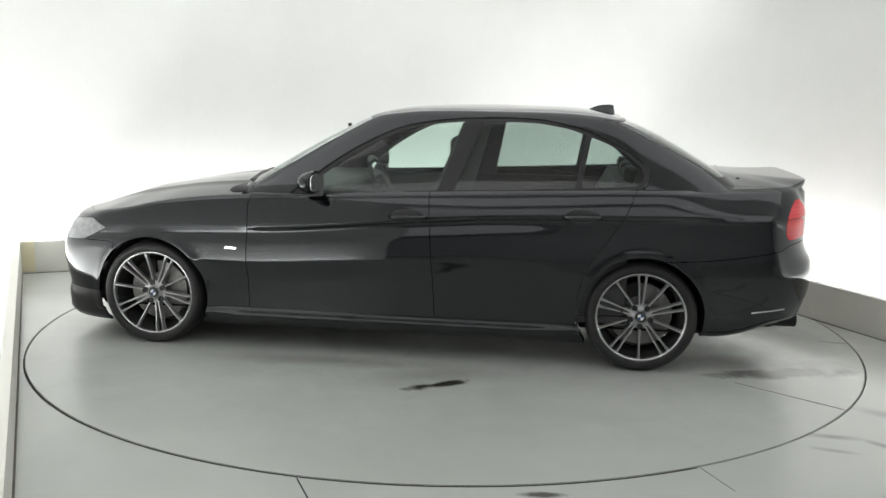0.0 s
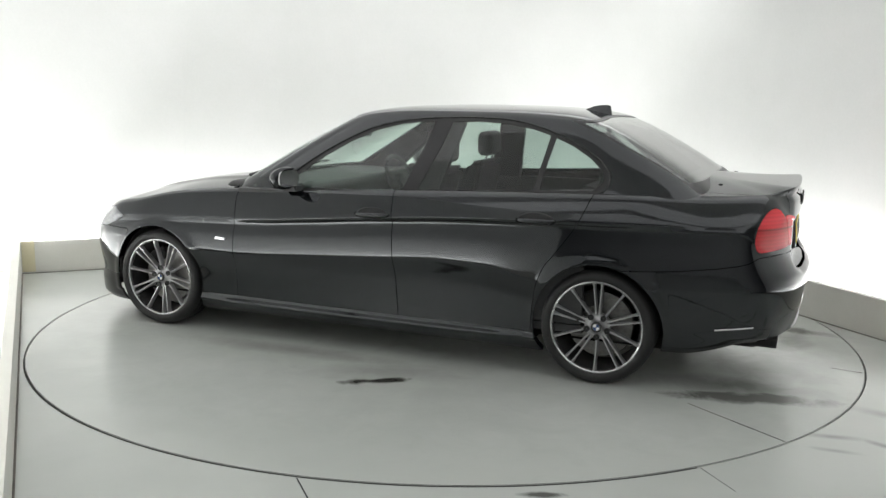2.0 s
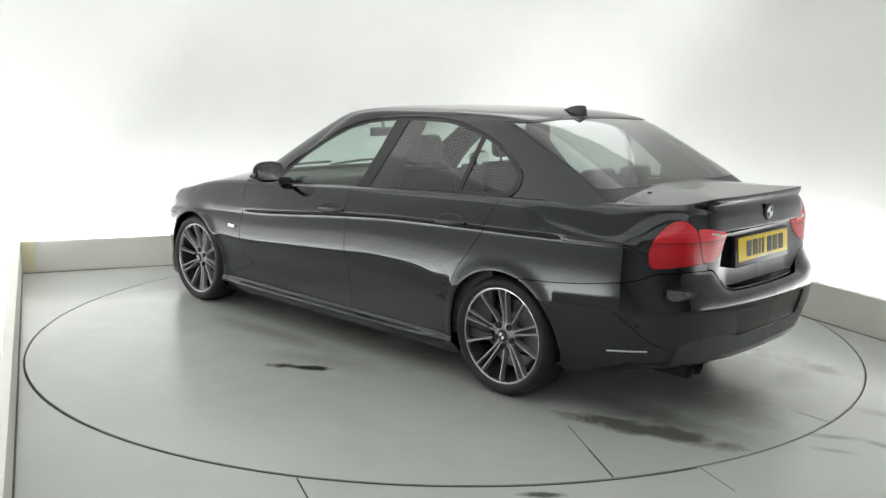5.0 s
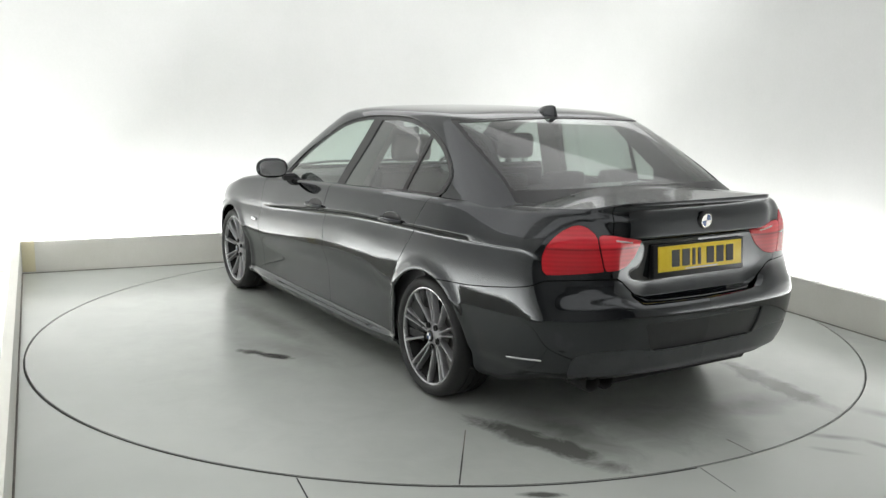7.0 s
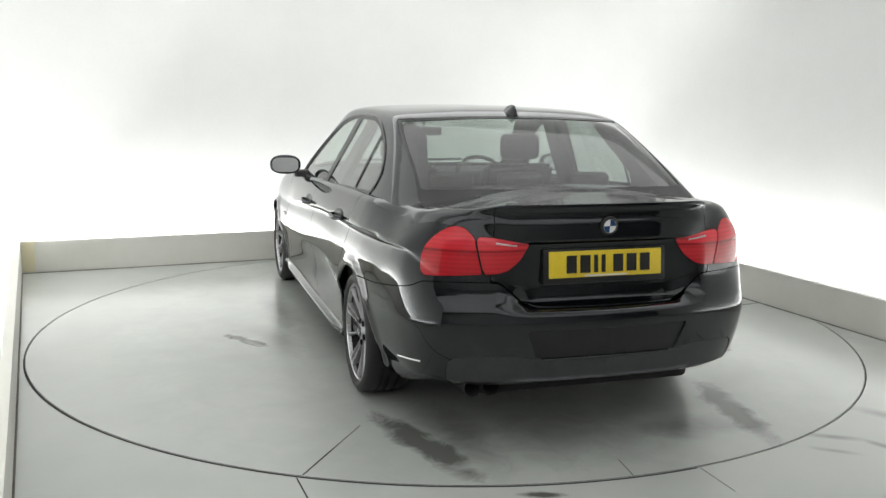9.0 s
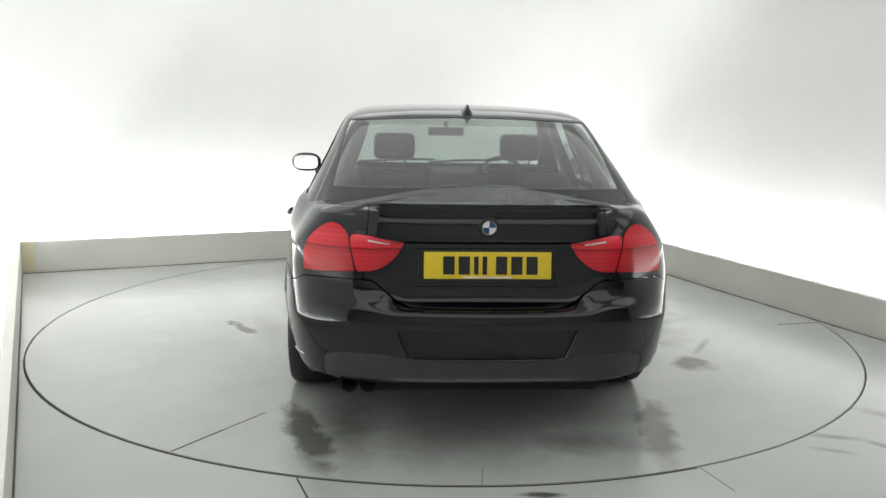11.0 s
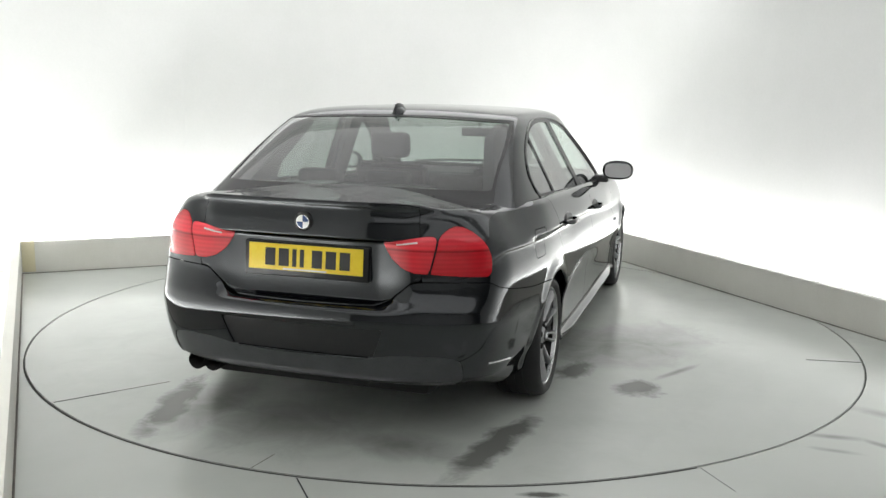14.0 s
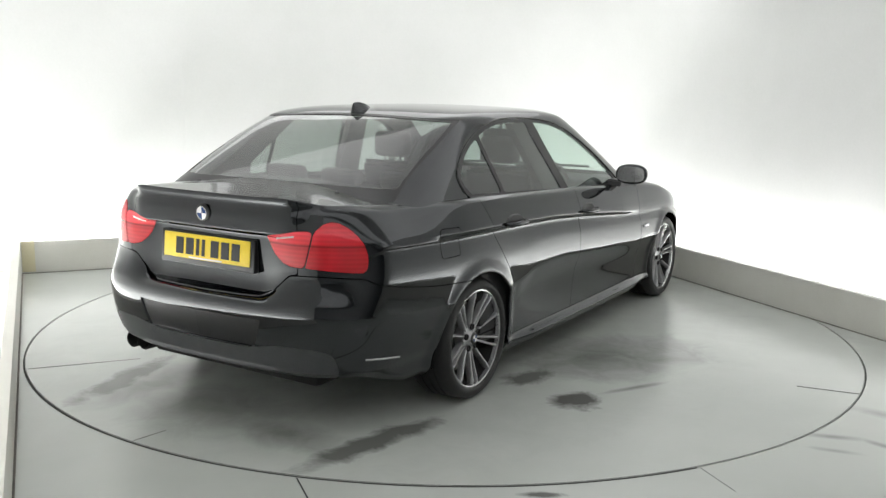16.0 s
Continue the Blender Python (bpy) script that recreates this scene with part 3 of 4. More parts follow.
        P[:, :nv, 1] += 0.012 * np.exp(-((r - 0.340) / 0.03) ** 2) * (P[:, :nv, 1] > 0.5) * (P[:, :nv, 2] > 0.2)
    # deck towards the spine
    s = np.linspace(0, 1, nd + 1)[1:]
    s = s ** 1.25
    edge = P[:, nv - 1]
    spx = xs
    zd = z_deck(np.where(bx < -1.5, spx, spx))
    for k in range(nd):
        w = s[k]
        x = edge[:, 0] * (1 - w) + spx * w
        P[:, nv + k, 0] = x
        P[:, nv + k, 1] = edge[:, 1] * (1 - w)
        rise = 1 - (1 - w) ** (2.2 + 1.2 * rear[:, 0])
        target = np.where(bx < -1.4, z_deck(x), np.where(bx > 1.0, np.maximum(z_deck(x), edge[:, 2]), zd))
        P[:, nv + k, 2] = edge[:, 2] + (target - edge[:, 2]) * rise
    # bonnet ridges
    X, Y = P[:, nv:, 0], P[:, nv:, 1]
    P[:, nv:, 2] += 0.010 * np.exp(-((Y - (0.30 + 0.16 * (1.9 - X))) / 0.05) ** 2) * smooth01((X - 0.6) / 0.4) * smooth01((1.9 - X) / 0.3)
    Q = np.zeros((nu, nv + nd, 2))
    Q[..., 0] = arc[:, None]
    Q[:, :nv, 1] = P[:, :nv, 2]
    Q[:, nv:, 1] = 2.0 + s[None, :]
    return Shell.from_grid(P[:, ::-1], Q[:, ::-1])


def cabin_shell():
    lev_z = [0.88, 0.94, 1.0, 1.1, 1.2, 1.28, 1.325, 1.352, 1.372, 1.385, 1.393, 1.399, 1.403, 1.405]
    lev_w = [0.842, 0.822, 0.796, 0.748, 0.698, 0.660, 0.636, 0.613, 0.580, 0.512, 0.41, 0.28, 0.14, 0.004]
    lev_f = [0.97, 0.90, 0.805, 0.64, 0.465, 0.31, 0.215, 0.14, 0.06, -0.02, -0.12, -0.26, -0.42, -0.6]
    lev_r = [-2.10, -2.02, -1.90, -1.745, -1.575, -1.425, -1.325, -1.245, -1.17, -1.10, -1.02, -0.92, -0.79, -0.61]
    k = np.arange(len(lev_z))
    nl, nu = 120, 260
    at = np.linspace(0, len(k) - 1, nl)
    z, w, xf, xr = (curve(k, v)(at) for v in (lev_z, lev_w, lev_f, lev_r))
    th = np.linspace(0, math.pi, nu)
    P = np.zeros((nu, nl, 3))
    for j in range(nl):
        c, s = np.cos(th), np.sin(th)
        n = np.where(c > 0, 7.5, 7.0)
        n = n - (n - 3.0) * smooth01((z[j] - 1.34) / 0.06)
        # even spread of points round a squared outline
        r = (np.abs(c) ** n + np.abs(s) ** n) ** (-1 / n)
        mid, half = (xf[j] + xr[j]) / 2, (xf[j] - xr[j]) / 2
        P[:, j, 0] = mid - half * r * c
        P[:, j, 1] = w[j] * r * s
        P[:, j, 2] = z[j]
    Q = np.zeros((nu, nl, 2))
    Q[..., 0], Q[..., 1] = P[..., 0], P[..., 2]
    return Shell.from_grid(P[:, ::-1], Q[:, ::-1])


car = tagged(new("car"), "black four-door saloon with grey alloy wheels on the turntable", "car")
GAPW = 0.0022


def both(name, shell, material, label="", lip=0.016):
    """A part on each side of the car."""
    return [panel(name, s, material, car, label, lip) for s in (shell, shell.mirrored())]


def whole(name, shell, material, label="", lip=0.016):
    return panel(name, shell.joined(shell.mirrored()), material, car, label, lip)


LIGHT_OUT = [(0.596, 0.752), (0.68, 0.747), (0.80, 0.738), (0.845, 0.737), (0.863, 0.750), (0.870, 0.782), (0.868, 0.815), (0.856, 0.855), (0.828, 0.893), (0.790, 0.925), (0.752, 0.943), (0.718, 0.945), (0.687, 0.935), (0.658, 0.915), (0.638, 0.900)]
LIGHT_IN = [(0.400, 0.872), (0.412, 0.848), (0.442, 0.802), (0.488, 0.766), (0.530, 0.754), (0.590, 0.752), (0.631, 0.899), (0.612, 0.906), (0.545, 0.900), (0.45, 0.884)]
z_bumper = curve([0, 0.34, 0.41, 0.47, 0.53, 0.60, 0.84, 0.90, 1.03, 1.37, 1.7, 4.0], [0.608, 0.612, 0.628, 0.672, 0.716, 0.720, 0.714, 0.69, 0.664, 0.625, 0.615, 0.61])
z_valance = curve([0, 0.29, 0.36, 0.46, 0.58, 0.69, 0.73, 0.76, 4], [0.390, 0.392, 0.404, 0.418, 0.418, 0.402, 0.36, 0.24, 0.15])


def build_lower():
    s = lower_body()
    x, y, z = s.co.T
    # opening under the cabin
    hole = np.minimum.reduce([s.q[:, 1] - 2.012, x + 1.70, 0.86 - x])
    s = s.keep(-hole)
    for cx in (AXLE, -AXLE):
        s = s.keep(np.hypot(s.co[:, 0] - cx, s.co[:, 2] - 0.303) - 0.334 + 10 * (s.co[:, 1] < 0.3))
    # tail lamps
    for name, pts, mat, lab in (("tail_light", LIGHT_OUT, M_RED, "red tail light cluster on the rear wing"), ("boot_light", LIGHT_IN, M_RED_CLEAR, "red tail light on the boot lid")):
        aq = s.q.copy()
        f = inside(pts, aq, False)
        f = np.where(aq[:, 1] > 1.5, -1, f)
        lit, s = s.split(f, 0.001)
        for ob in both(name, lit.moved(0.003), mat, lab, 0.02):
            TAIL.append(ob)
        if name == "boot_light":
            # pale reversing strip set into the inner lens
            p = lit.packed()
            ends = [p.co[np.argmin(np.hypot(p.q[:, 0] - a, p.q[:, 1] - h))] for a, h in ((0.450, 0.868), (0.495, 0.873), (0.540, 0.878))]
            for sd, ob in zip((1, -1), TAIL[-2:]):
                bm = bmesh.new()
                tube(bm, [(e[0] - 0.002, sd * e[1], e[2]) for e in ends], 0.0045)
                part("reversing_light", bm, M_WHITE_LENS, ob, "pale reversing light strip")
    # headlamps
    f = inside([(1.665, 0.672), (1.77, 0.722), (1.9, 0.705), (2.04, 0.685), (2.10, 0.62), (1.97, 0.58), (1.82, 0.60)], s.co[:, [0, 2]], False)
    f = np.where((s.co[:, 1] < 0.42) | (s.q[:, 1] > 2.05), -1, f)
    lit, s = s.split(f, 0.002)
    both("headlight", lit, M_HEAD, "clear headlight with a pale lens")
    # bonnet
    f = np.minimum(s.q[:, 1] - 2.02, np.minimum(s.co[:, 0] - 0.82, 2.02 - s.co[:, 0]))
    hood, s = s.split(f, GAPW)
    whole("bonnet", hood, M_PAINT)
    # front bumper
    f = np.minimum(s.co[:, 0] - 1.60 + 0 * z.mean(), np.maximum(0.60 - s.co[:, 2], s.co[:, 0] - 1.98))
    bump, s = s.split(f, GAPW)
    low, bump = bump.split(0.30 - bump.co[:, 2], 0.0)
    fb = whole("front_bumper", bump, M_PAINT)
    panel("front_apron", low.joined(low.mirrored()), M_TRIM, car)
    # sill skirt
    f = np.minimum(0.250 - s.co[:, 2], np.minimum(s.co[:, 0] + 1.3, 1.3 - s.co[:, 0]))
    sk, s = s.split(f, 0.001)
    both("side_skirt", sk, M_PAINT, "", 0.03)
    # rear bumper
    f = np.minimum(-1.45 - s.co[:, 0], np.where(s.q[:, 1] > 1.5, -1, z_bumper(s.q[:, 0]) - s.co[:, 2]))
    bump, s = s.split(f, GAPW)
    # lower insert and valance
    a, h = bump.q[:, 0], bump.co[:, 2]
    f = np.where(bump.co[:, 0] < -1.9, z_valance(a) - h, -1)
    val, bump = bump.split(f, 0.0015)
    f = np.where(bump.co[:, 0] < -2.1, np.minimum.reduce([0.525 - bump.co[:, 2], bump.co[:, 2] - 0.397, 0.335 + 0.3 * (bump.co[:, 2] - 0.40) - bump.q[:, 0]]), -1)
    insert, bump = bump.split(f, 0.001)
    panel("bumper_insert", insert.moved(-0.010).joined(insert.moved(-0.010).mirrored()), M_TRIM, car, "black recessed bumper insert")
    whole("rear_bumper", bump, M_PAINT)
    panel("valance", val.moved(-0.004).joined(val.moved(-0.004).mirrored()), M_VALANCE, car, "dark grey lower bumper valance")
    # boot lid: rear face between the lamps and the deck behind the screen
    side = np.where(s.q[:, 1] < 1.5, 0.560 - s.q[:, 0] + 0.0 * s.co[:, 2], 0.635 - np.abs(s.co[:, 1]))
    low = z_bumper(s.q[:, 0]) + 0.003
    lower = np.where(s.q[:, 1] < 1.5, s.co[:, 2] - low, 1.0)
    lid, s = s.split(np.minimum.reduce([side, lower, -1.70 - s.co[:, 0]]), GAPW)
    whole("boot_lid", lid, M_PAINT)
    # wing, doors, rear quarter
    wing, s = s.split(s.co[:, 0] - 0.80 + 0.25 * np.maximum(s.co[:, 2] - 0.84, 0), GAPW)
    both("front_wing", wing, M_PAINT)
    door, s = s.split(s.co[:, 0] + 0.245 - 0.06 * (s.co[:, 2] - 0.6), GAPW)
    both("front_door", door, M_PAINT)
    gapx = curve([0.2, 0.42, 0.60, 0.666, 0.75, 0.849, 1.0, 1.1], [-1.03, -1.045, -1.10, -1.15, -1.21, -1.273, -1.335, -1.375])
    door, s = s.split(s.co[:, 0] - gapx(s.co[:, 2]), GAPW)
    both("rear_door", door, M_PAINT)
    # fuel flap on the car's right side
    r = s.mirrored()
    f = inside([(-1.56, 0.875), (-1.56, 0.745), (-1.70, 0.745), (-1.70, 0.875)], r.co[:, [0, 2]], False)
    f = np.where((r.q[:, 1] > 1.5), -1, f)
    flap, r = r.split(f, 0.0018)
    panel("rear_quarter", s, M_PAINT, car)
    panel("rear_quarter", r, M_PAINT, car)
    panel("fuel_flap", flap, M_PAINT, car)


TAIL = []
build_lower()

GL_FRONT = [(0.50, 0.918), (0.40, 1.005), (0.27, 1.10), (0.12, 1.19), (-0.03, 1.258), (-0.18, 1.296), (-0.30, 1.311), (-0.388, 1.318), (-0.345, 1.18), (-0.30, 1.05), (-0.262, 0.945), (0.1, 0.930)]
GL_REAR = [(-0.352, 0.950), (-0.40, 1.07), (-0.45, 1.20), (-0.487, 1.318), (-0.65, 1.322), (-0.80, 1.316), (-0.95, 1.292), (-1.052, 1.262), (-1.028, 1.12), (-1.005, 0.982), (-0.7, 0.966)]
GL_QUARTER = [(-1.035, 0.985), (-1.058, 1.12), (-1.083, 1.250), (-1.18, 1.212), (-1.28, 1.155), (-1.355, 1.090), (-1.365, 1.045), (-1.325, 0.998), (-1.2, 0.992)]


def build_cabin():
    s = full = cabin_shell()
    # trim out below the belt
    belt = curve([-2.2, -1.79, -1.25, -0.95, 0.1, 0.5, 0.8, 1.2], [0.95, 0.975, 0.965, 0.955, 0.912, 0.893, 0.87, 0.85])
    s = s.keep(s.co[:, 2] - belt(s.co[:, 0]))
    for name, pts, mat in (("front_window", GL_FRONT, M_GLASS), ("rear_window", GL_REAR, M_GLASS_REAR), ("quarter_window", GL_QUARTER, M_GLASS_REAR)):
        f = np.where(s.co[:, 1] > 0.3, inside(pts, s.co[:, [0, 2]], False), -1)
        g, s = s.split(f, 0.0)
        for ob in both(name, g.moved(-0.006), mat, "", 0.0):
            ob.visible_shadow = False
    # dark pillar and weather strip between the panes
    outer = [(0.57, 0.903), (0.43, 1.013), (0.29, 1.115), (0.13, 1.208), (-0.03, 1.277), (-0.2, 1.316), (-0.40, 1.336), (-0.65, 1.342), (-0.82, 1.334), (-0.97, 1.307), (-1.10, 1.265), (-1.21, 1.218), (-1.31, 1.158),
             (-1.385, 1.095), (-1.395, 1.04), (-1.355, 0.984), (-1.2, 0.974), (-0.7, 0.95), (0.1, 0.912)]
    f = np.where(s.co[:, 1] > 0.3, inside(outer, s.co[:, [0, 2]], False), -1)
    trim, s = s.split(f, 0.0)
    both("window_surround", trim.moved(-0.001), M_TRIM, "gloss black window surround", 0.004)
    # rounded bead that frames the panes, from the mirror round the rear corner and back along the belt
    skin = full.co[(full.co[:, 1] > 0.3)]
    line, _ = spline2(outer + outer[:1], 120)
    pts = []
    for bx, bz in line:
        d2 = (skin[:, 0] - bx) ** 2 + (skin[:, 2] - bz) ** 2
        near = np.argsort(d2)[:6]
        pts.append((bx, float((skin[near, 1] / (d2[near] + 1e-6)).sum() / (1 / (d2[near] + 1e-6)).sum()) + 0.001, bz))
    for sd in (1, -1):
        bm = bmesh.new()
        tube(bm, [(a, sd * b, c) for a, b, c in pts], 0.0055)
        part("window_bead", bm, M_BEAD, car, "gloss black bead round the side windows")
    # rear screen and windscreen
    y, z = s.co[:, 1], s.co[:, 2]
    yl = curve([1.0, 1.055, 1.33, 1.36], [0.678, 0.662, 0.602, 0.57])
    f = np.minimum.reduce([-0.8 - s.co[:, 0], yl(z) - y, z - 1.050, 1.352 - 0.02 * (y / 0.6) ** 2 - z])
    g, s = s.split(f, 0.0)
    rs = whole("rear_screen", g.moved(-0.004), M_SCREEN, "tinted rear screen", 0.0)
    rs.visible_shadow = False
    y, z = s.co[:, 1], s.co[:, 2]
    f = np.minimum.reduce([-0.8 - s.co[:, 0], yl(z) + 0.012 - y, z - 1.0, 1.359 - 0.02 * (y / 0.6) ** 2 - z])
    seal, s = s.split(f, 0.0)
    whole("screen_seal", seal.moved(-0.001), M_TRIM, "black rubber screen seal", 0.004)
    y, z = s.co[:, 1], s.co[:, 2]
    yl = curve([0.9, 1.0, 1.2, 1.35], [0.72, 0.70, 0.635, 0.565])
    f = np.minimum.reduce([s.co[:, 0] - 0.0, yl(z) - y, z - 0.95, 1.345 - 0.02 * (y / 0.6) ** 2 - z])
    g, s = s.split(f, 0.0)
    ws = whole("windscreen", g.moved(-0.004), M_GLASS, "clear windscreen", 0.0)
    ws.visible_shadow = False
    # roof skin apart from the pillars
    roof, s = s.split(np.minimum(s.co[:, 2] - 1.350, 1.0), 0.0)
    whole("roof", roof.joined(s), M_PAINT, "", 0.012)
    return s


build_cabin()


# ------------------------------------------------------------------ wheels
def wheel(x, y, phase, side):
    """A tyre on a ten-arm alloy, five pairs and five single arms; side is 1 on the car's left."""
    face = 0.0
    flip = Matrix.Identity(4) if side > 0 else Matrix.Rotation(math.pi, 4, "Z")
    base = Matrix.Translation((x, y, HUB_Z)) @ flip
    bm = bmesh.new()
    lathe(bm, [(0.232, -0.01), (0.222, -0.03), (0.205, -0.06), (0.20, -0.19), (0.232, -0.205)], 64)
    rim = part("wheel", bm, M_UNDER, car, "gunmetal ten-arm alloy wheel")
    rim.matrix_local = base
    bm = bmesh.new()
    prof = [(0.228, -0.012), (0.240, 0.004), (0.262, 0.012), (0.285, 0.009), (0.302, -0.002), (0.3135, -0.02), (0.3175, -0.045)]
    prof += [(0.318, -0.06), (0.311, -0.061), (0.311, -0.068), (0.318, -0.069), (0.318, -0.10), (0.311, -0.101), (0.311, -0.108), (0.318, -0.109), (0.318, -0.14), (0.311, -0.141), (0.311, -0.148), (0.318, -0.149)]
    prof += [(0.3175, -0.165), (0.3135, -0.19), (0.30, -0.21), (0.27, -0.222), (0.228, -0.205)]
    prof = [(0.234 + (r - 0.228) * (WHEEL_R - 0.234) / 0.09, yy) for r, yy in prof]
    lathe(bm, prof, 80, close=True)
    part("tyre", bm, M_RUBBER, rim, "black low-profile tyre")
    bm = bmesh.new()
    lathe(bm, [(0.221, -0.022), (0.224, -0.004), (0.229, 0.0), (0.236, -0.001), (0.239, -0.006), (0.237, -0.014)], 80)
    part("rim_lip", bm, M_LIP, rim)
    bm = bmesh.new()
    lathe(bm, [(0.001, -0.10), (0.165, -0.10), (0.168, -0.105), (0.168, -0.13), (0.09, -0.132), (0.001, -0.132)], 48)
    part("brake_disc", bm, M_IRON, rim)
    bm = bmesh.new()
    prism(bm, [(0.175 * math.cos(a), 0.175 * math.sin(a)) for a in np.linspace(0.5, 1.5, 9)] + [(0.10 * math.cos(a), 0.10 * math.sin(a)) for a in np.linspace(1.5, 0.5, 9)], -0.135, -0.075)
    part("brake_caliper", bm, M_UNDER, rim)

    def arm_mesh(width, skew):
        bm = bmesh.new()
        rows = []
        for r, w, yy in ((0.050, width * 1.25, -0.035), (0.10, width * 0.95, -0.028), (0.16, width * 0.85, -0.017), (0.205, width * 0.95, -0.006), (0.226, width * 1.5, -0.006)):
            off = skew * (0.35 + 0.65 * (r - 0.05) / 0.175)
            rows.append([bm.verts.new((r, yy - dy, off + s * w * k)) for s, k, dy in ((-1, 1.15, 0.032), (-1, 1.0, 0.006), (-1, 0.55, 0.0), (1, 0.55, 0.0), (1, 1.0, 0.006), (1, 1.15, 0.032))])
        for a, b in zip(rows, rows[1:]):
            for k in range(6):
                bm.faces.new((a[k], a[(k + 1) % 6], b[(k + 1) % 6], b[k]))
        bm.faces.new(rows[0])
        bm.faces.new(rows[-1][::-1])
        return bm
    made = {}
    for k in range(5):
        for nm, ang, width, skew in (("pair_a", 72 * k, 0.0056, 0.0205), ("pair_b", 72 * k, 0.0056, -0.0205), ("single", 72 * k + 36, 0.0062, 0.0)):
            if nm not in made:
                made[nm] = part("spoke", arm_mesh(width, skew), M_RIM, rim)
                ob = made[nm]
            else:
                ob = new("spoke", made[nm].data)
                ob.parent = rim
            ob.matrix_local = Matrix.Rotation(radians(-(phase + ang)), 4, "Y")
    bm = bmesh.new()
    lathe(bm, [(0.001, -0.018), (0.030, -0.018), (0.033, -0.026), (0.046, -0.034), (0.064, -0.038), (0.068, -0.05), (0.06, -0.09), (0.001, -0.09)], 40)
    part("hub", bm, M_RIM, rim)
    bm = bmesh.new()
    lathe(bm, [(0.001, -0.012), (0.024, -0.013), (0.028, -0.016), (0.029, -0.022)], 32)
    cap = part("hub_badge", bm, M_INK, rim, "round black and blue badge")
    quarters(bm_radius=0.017, y=-0.0115, parent=cap)
    for ob in [rim] + [c for c in rim.children if c.name.split(".")[0] != "tyre"]:
        if ob.data.users == 1 or ob in made.values():
            ob.data.transform(Matrix.Diagonal((RIM, 1, RIM, 1)))
    bolt = None
    for k in range(5):
        a = radians(phase + 36 + 72 * k)
        if bolt is None:
            bm = bmesh.new()
            lathe(bm, [(0.0155, -0.029), (0.0155, -0.036), (0.001, -0.037)], 12)
            bolt = part("wheel_bolt", bm, M_INK, rim)
            ob = bolt
        else:
            ob = new("wheel_bolt", bolt.data)
            ob.parent = rim
        ob.location = (0.056 * math.cos(a), 0.006, 0.056 * math.sin(a))
    return rim


def quarters(bm_radius, y, parent):
    """Four quarter discs in blue and white, and a bright ring."""
    for k in range(4):
        bm = bmesh.new()
        pts = [(0.0, 0.0)] + [(bm_radius * math.cos(a), bm_radius * math.sin(a)) for a in np.linspace(k * math.pi / 2, (k + 1) * math.pi / 2, 9)]
        prism(bm, pts, y - 0.001, y + 0.0012)
        part("badge_quarter", bm, M_BLUE if k % 2 else M_WHITE, parent, "", smooth=False)
    bm = bmesh.new()
    lathe(bm, [(bm_radius * 1.0, y), (bm_radius * 1.02, y + 0.002), (bm_radius * 1.08, y + 0.002), (bm_radius * 1.1, y - 0.001)], 32)
    part("badge_ring", bm, M_CHROME, parent)


for x, y, ph, sd in ((AXLE, 0.868, 45, 1), (-AXLE, 0.872, 18, 1), (AXLE, -0.868, 30, -1), (-AXLE, -0.872, 52, -1)):
    wheel(x, y, ph, sd)
for x in (AXLE, -AXLE):
    for sd in (1, -1):
        bm = bmesh.new()
        lathe(bm, [(0.338, -0.055), (0.343, -0.30), (0.02, -0.30)], 40)
        for v in bm.verts:
            if v.co.z < -0.08:
                v.co.z = -0.08
        ob = part("wheel_arch_liner", bm, M_UNDER, car)
        ob.matrix_local = Matrix.Translation((x, 0.865 * sd, 0.303)) @ (Matrix.Identity(4) if sd > 0 else Matrix.Rotation(math.pi, 4, "Z"))

# ------------------------------------------------------------------ underside and cabin fittings
bm = bmesh.new()
box(bm, -1.02, 1.02, -0.80, 0.80, 0.165, 0.24, 0.02)
box(bm, -2.15, -1.0, -0.52, 0.52, 0.20, 0.34, 0.03)
box(bm, 1.0, 1.95, -0.52, 0.52, 0.165, 0.34, 0.03)
box(bm, -2.14, -1.78, -0.57, 0.57, 0.36, 0.92, 0.02)
part("underbody", bm, M_UNDER, car)
bm = bmesh.new()
box(bm, -1.3, 0.7, -0.84, 0.84, 0.26, 0.30)
for sd in (1, -1):
    box(bm, -1.3, 0.8, min(sd * 0.80, sd * 0.845), max(sd * 0.80, sd * 0.845), 0.30, 0.905, 0.02)
part("cabin_floor", bm, M_PLASTIC, car)
bm = bmesh.new()
box(bm, 0.36, 0.98, -0.74, 0.74, 0.62, 0.925, 0.06, 4)
part("dashboard", bm, M_PLASTIC, car, "dark moulded dashboard")
bm = bmesh.new()
box(bm, -1.78, -1.28, -0.66, 0.66, 0.90, 0.965, 0.02)
part("parcel_shelf", bm, M_PLASTIC, car)
bm = bmesh.new()
box(bm, -1.12, -0.62, -0.62, 0.62, 0.40, 0.60, 0.06, 3)
prism(bm, [(-1.10, 0.55), (-0.98, 0.56), (-1.22, 1.0), (-1.33, 0.99)], -0.62, 0.62)
rear_bench = part("rear_bench", bm, M_LEATHER, car, "black leather rear bench")
for yy in (0.38, 0.0, -0.38):
    bm = bmesh.new()
    box(bm, -1.36, -1.27, yy - 0.12, yy + 0.12, 0.99, 1.075, 0.03, 3)
    part("rear_headrest", bm, M_LEATHER, rear_bench)


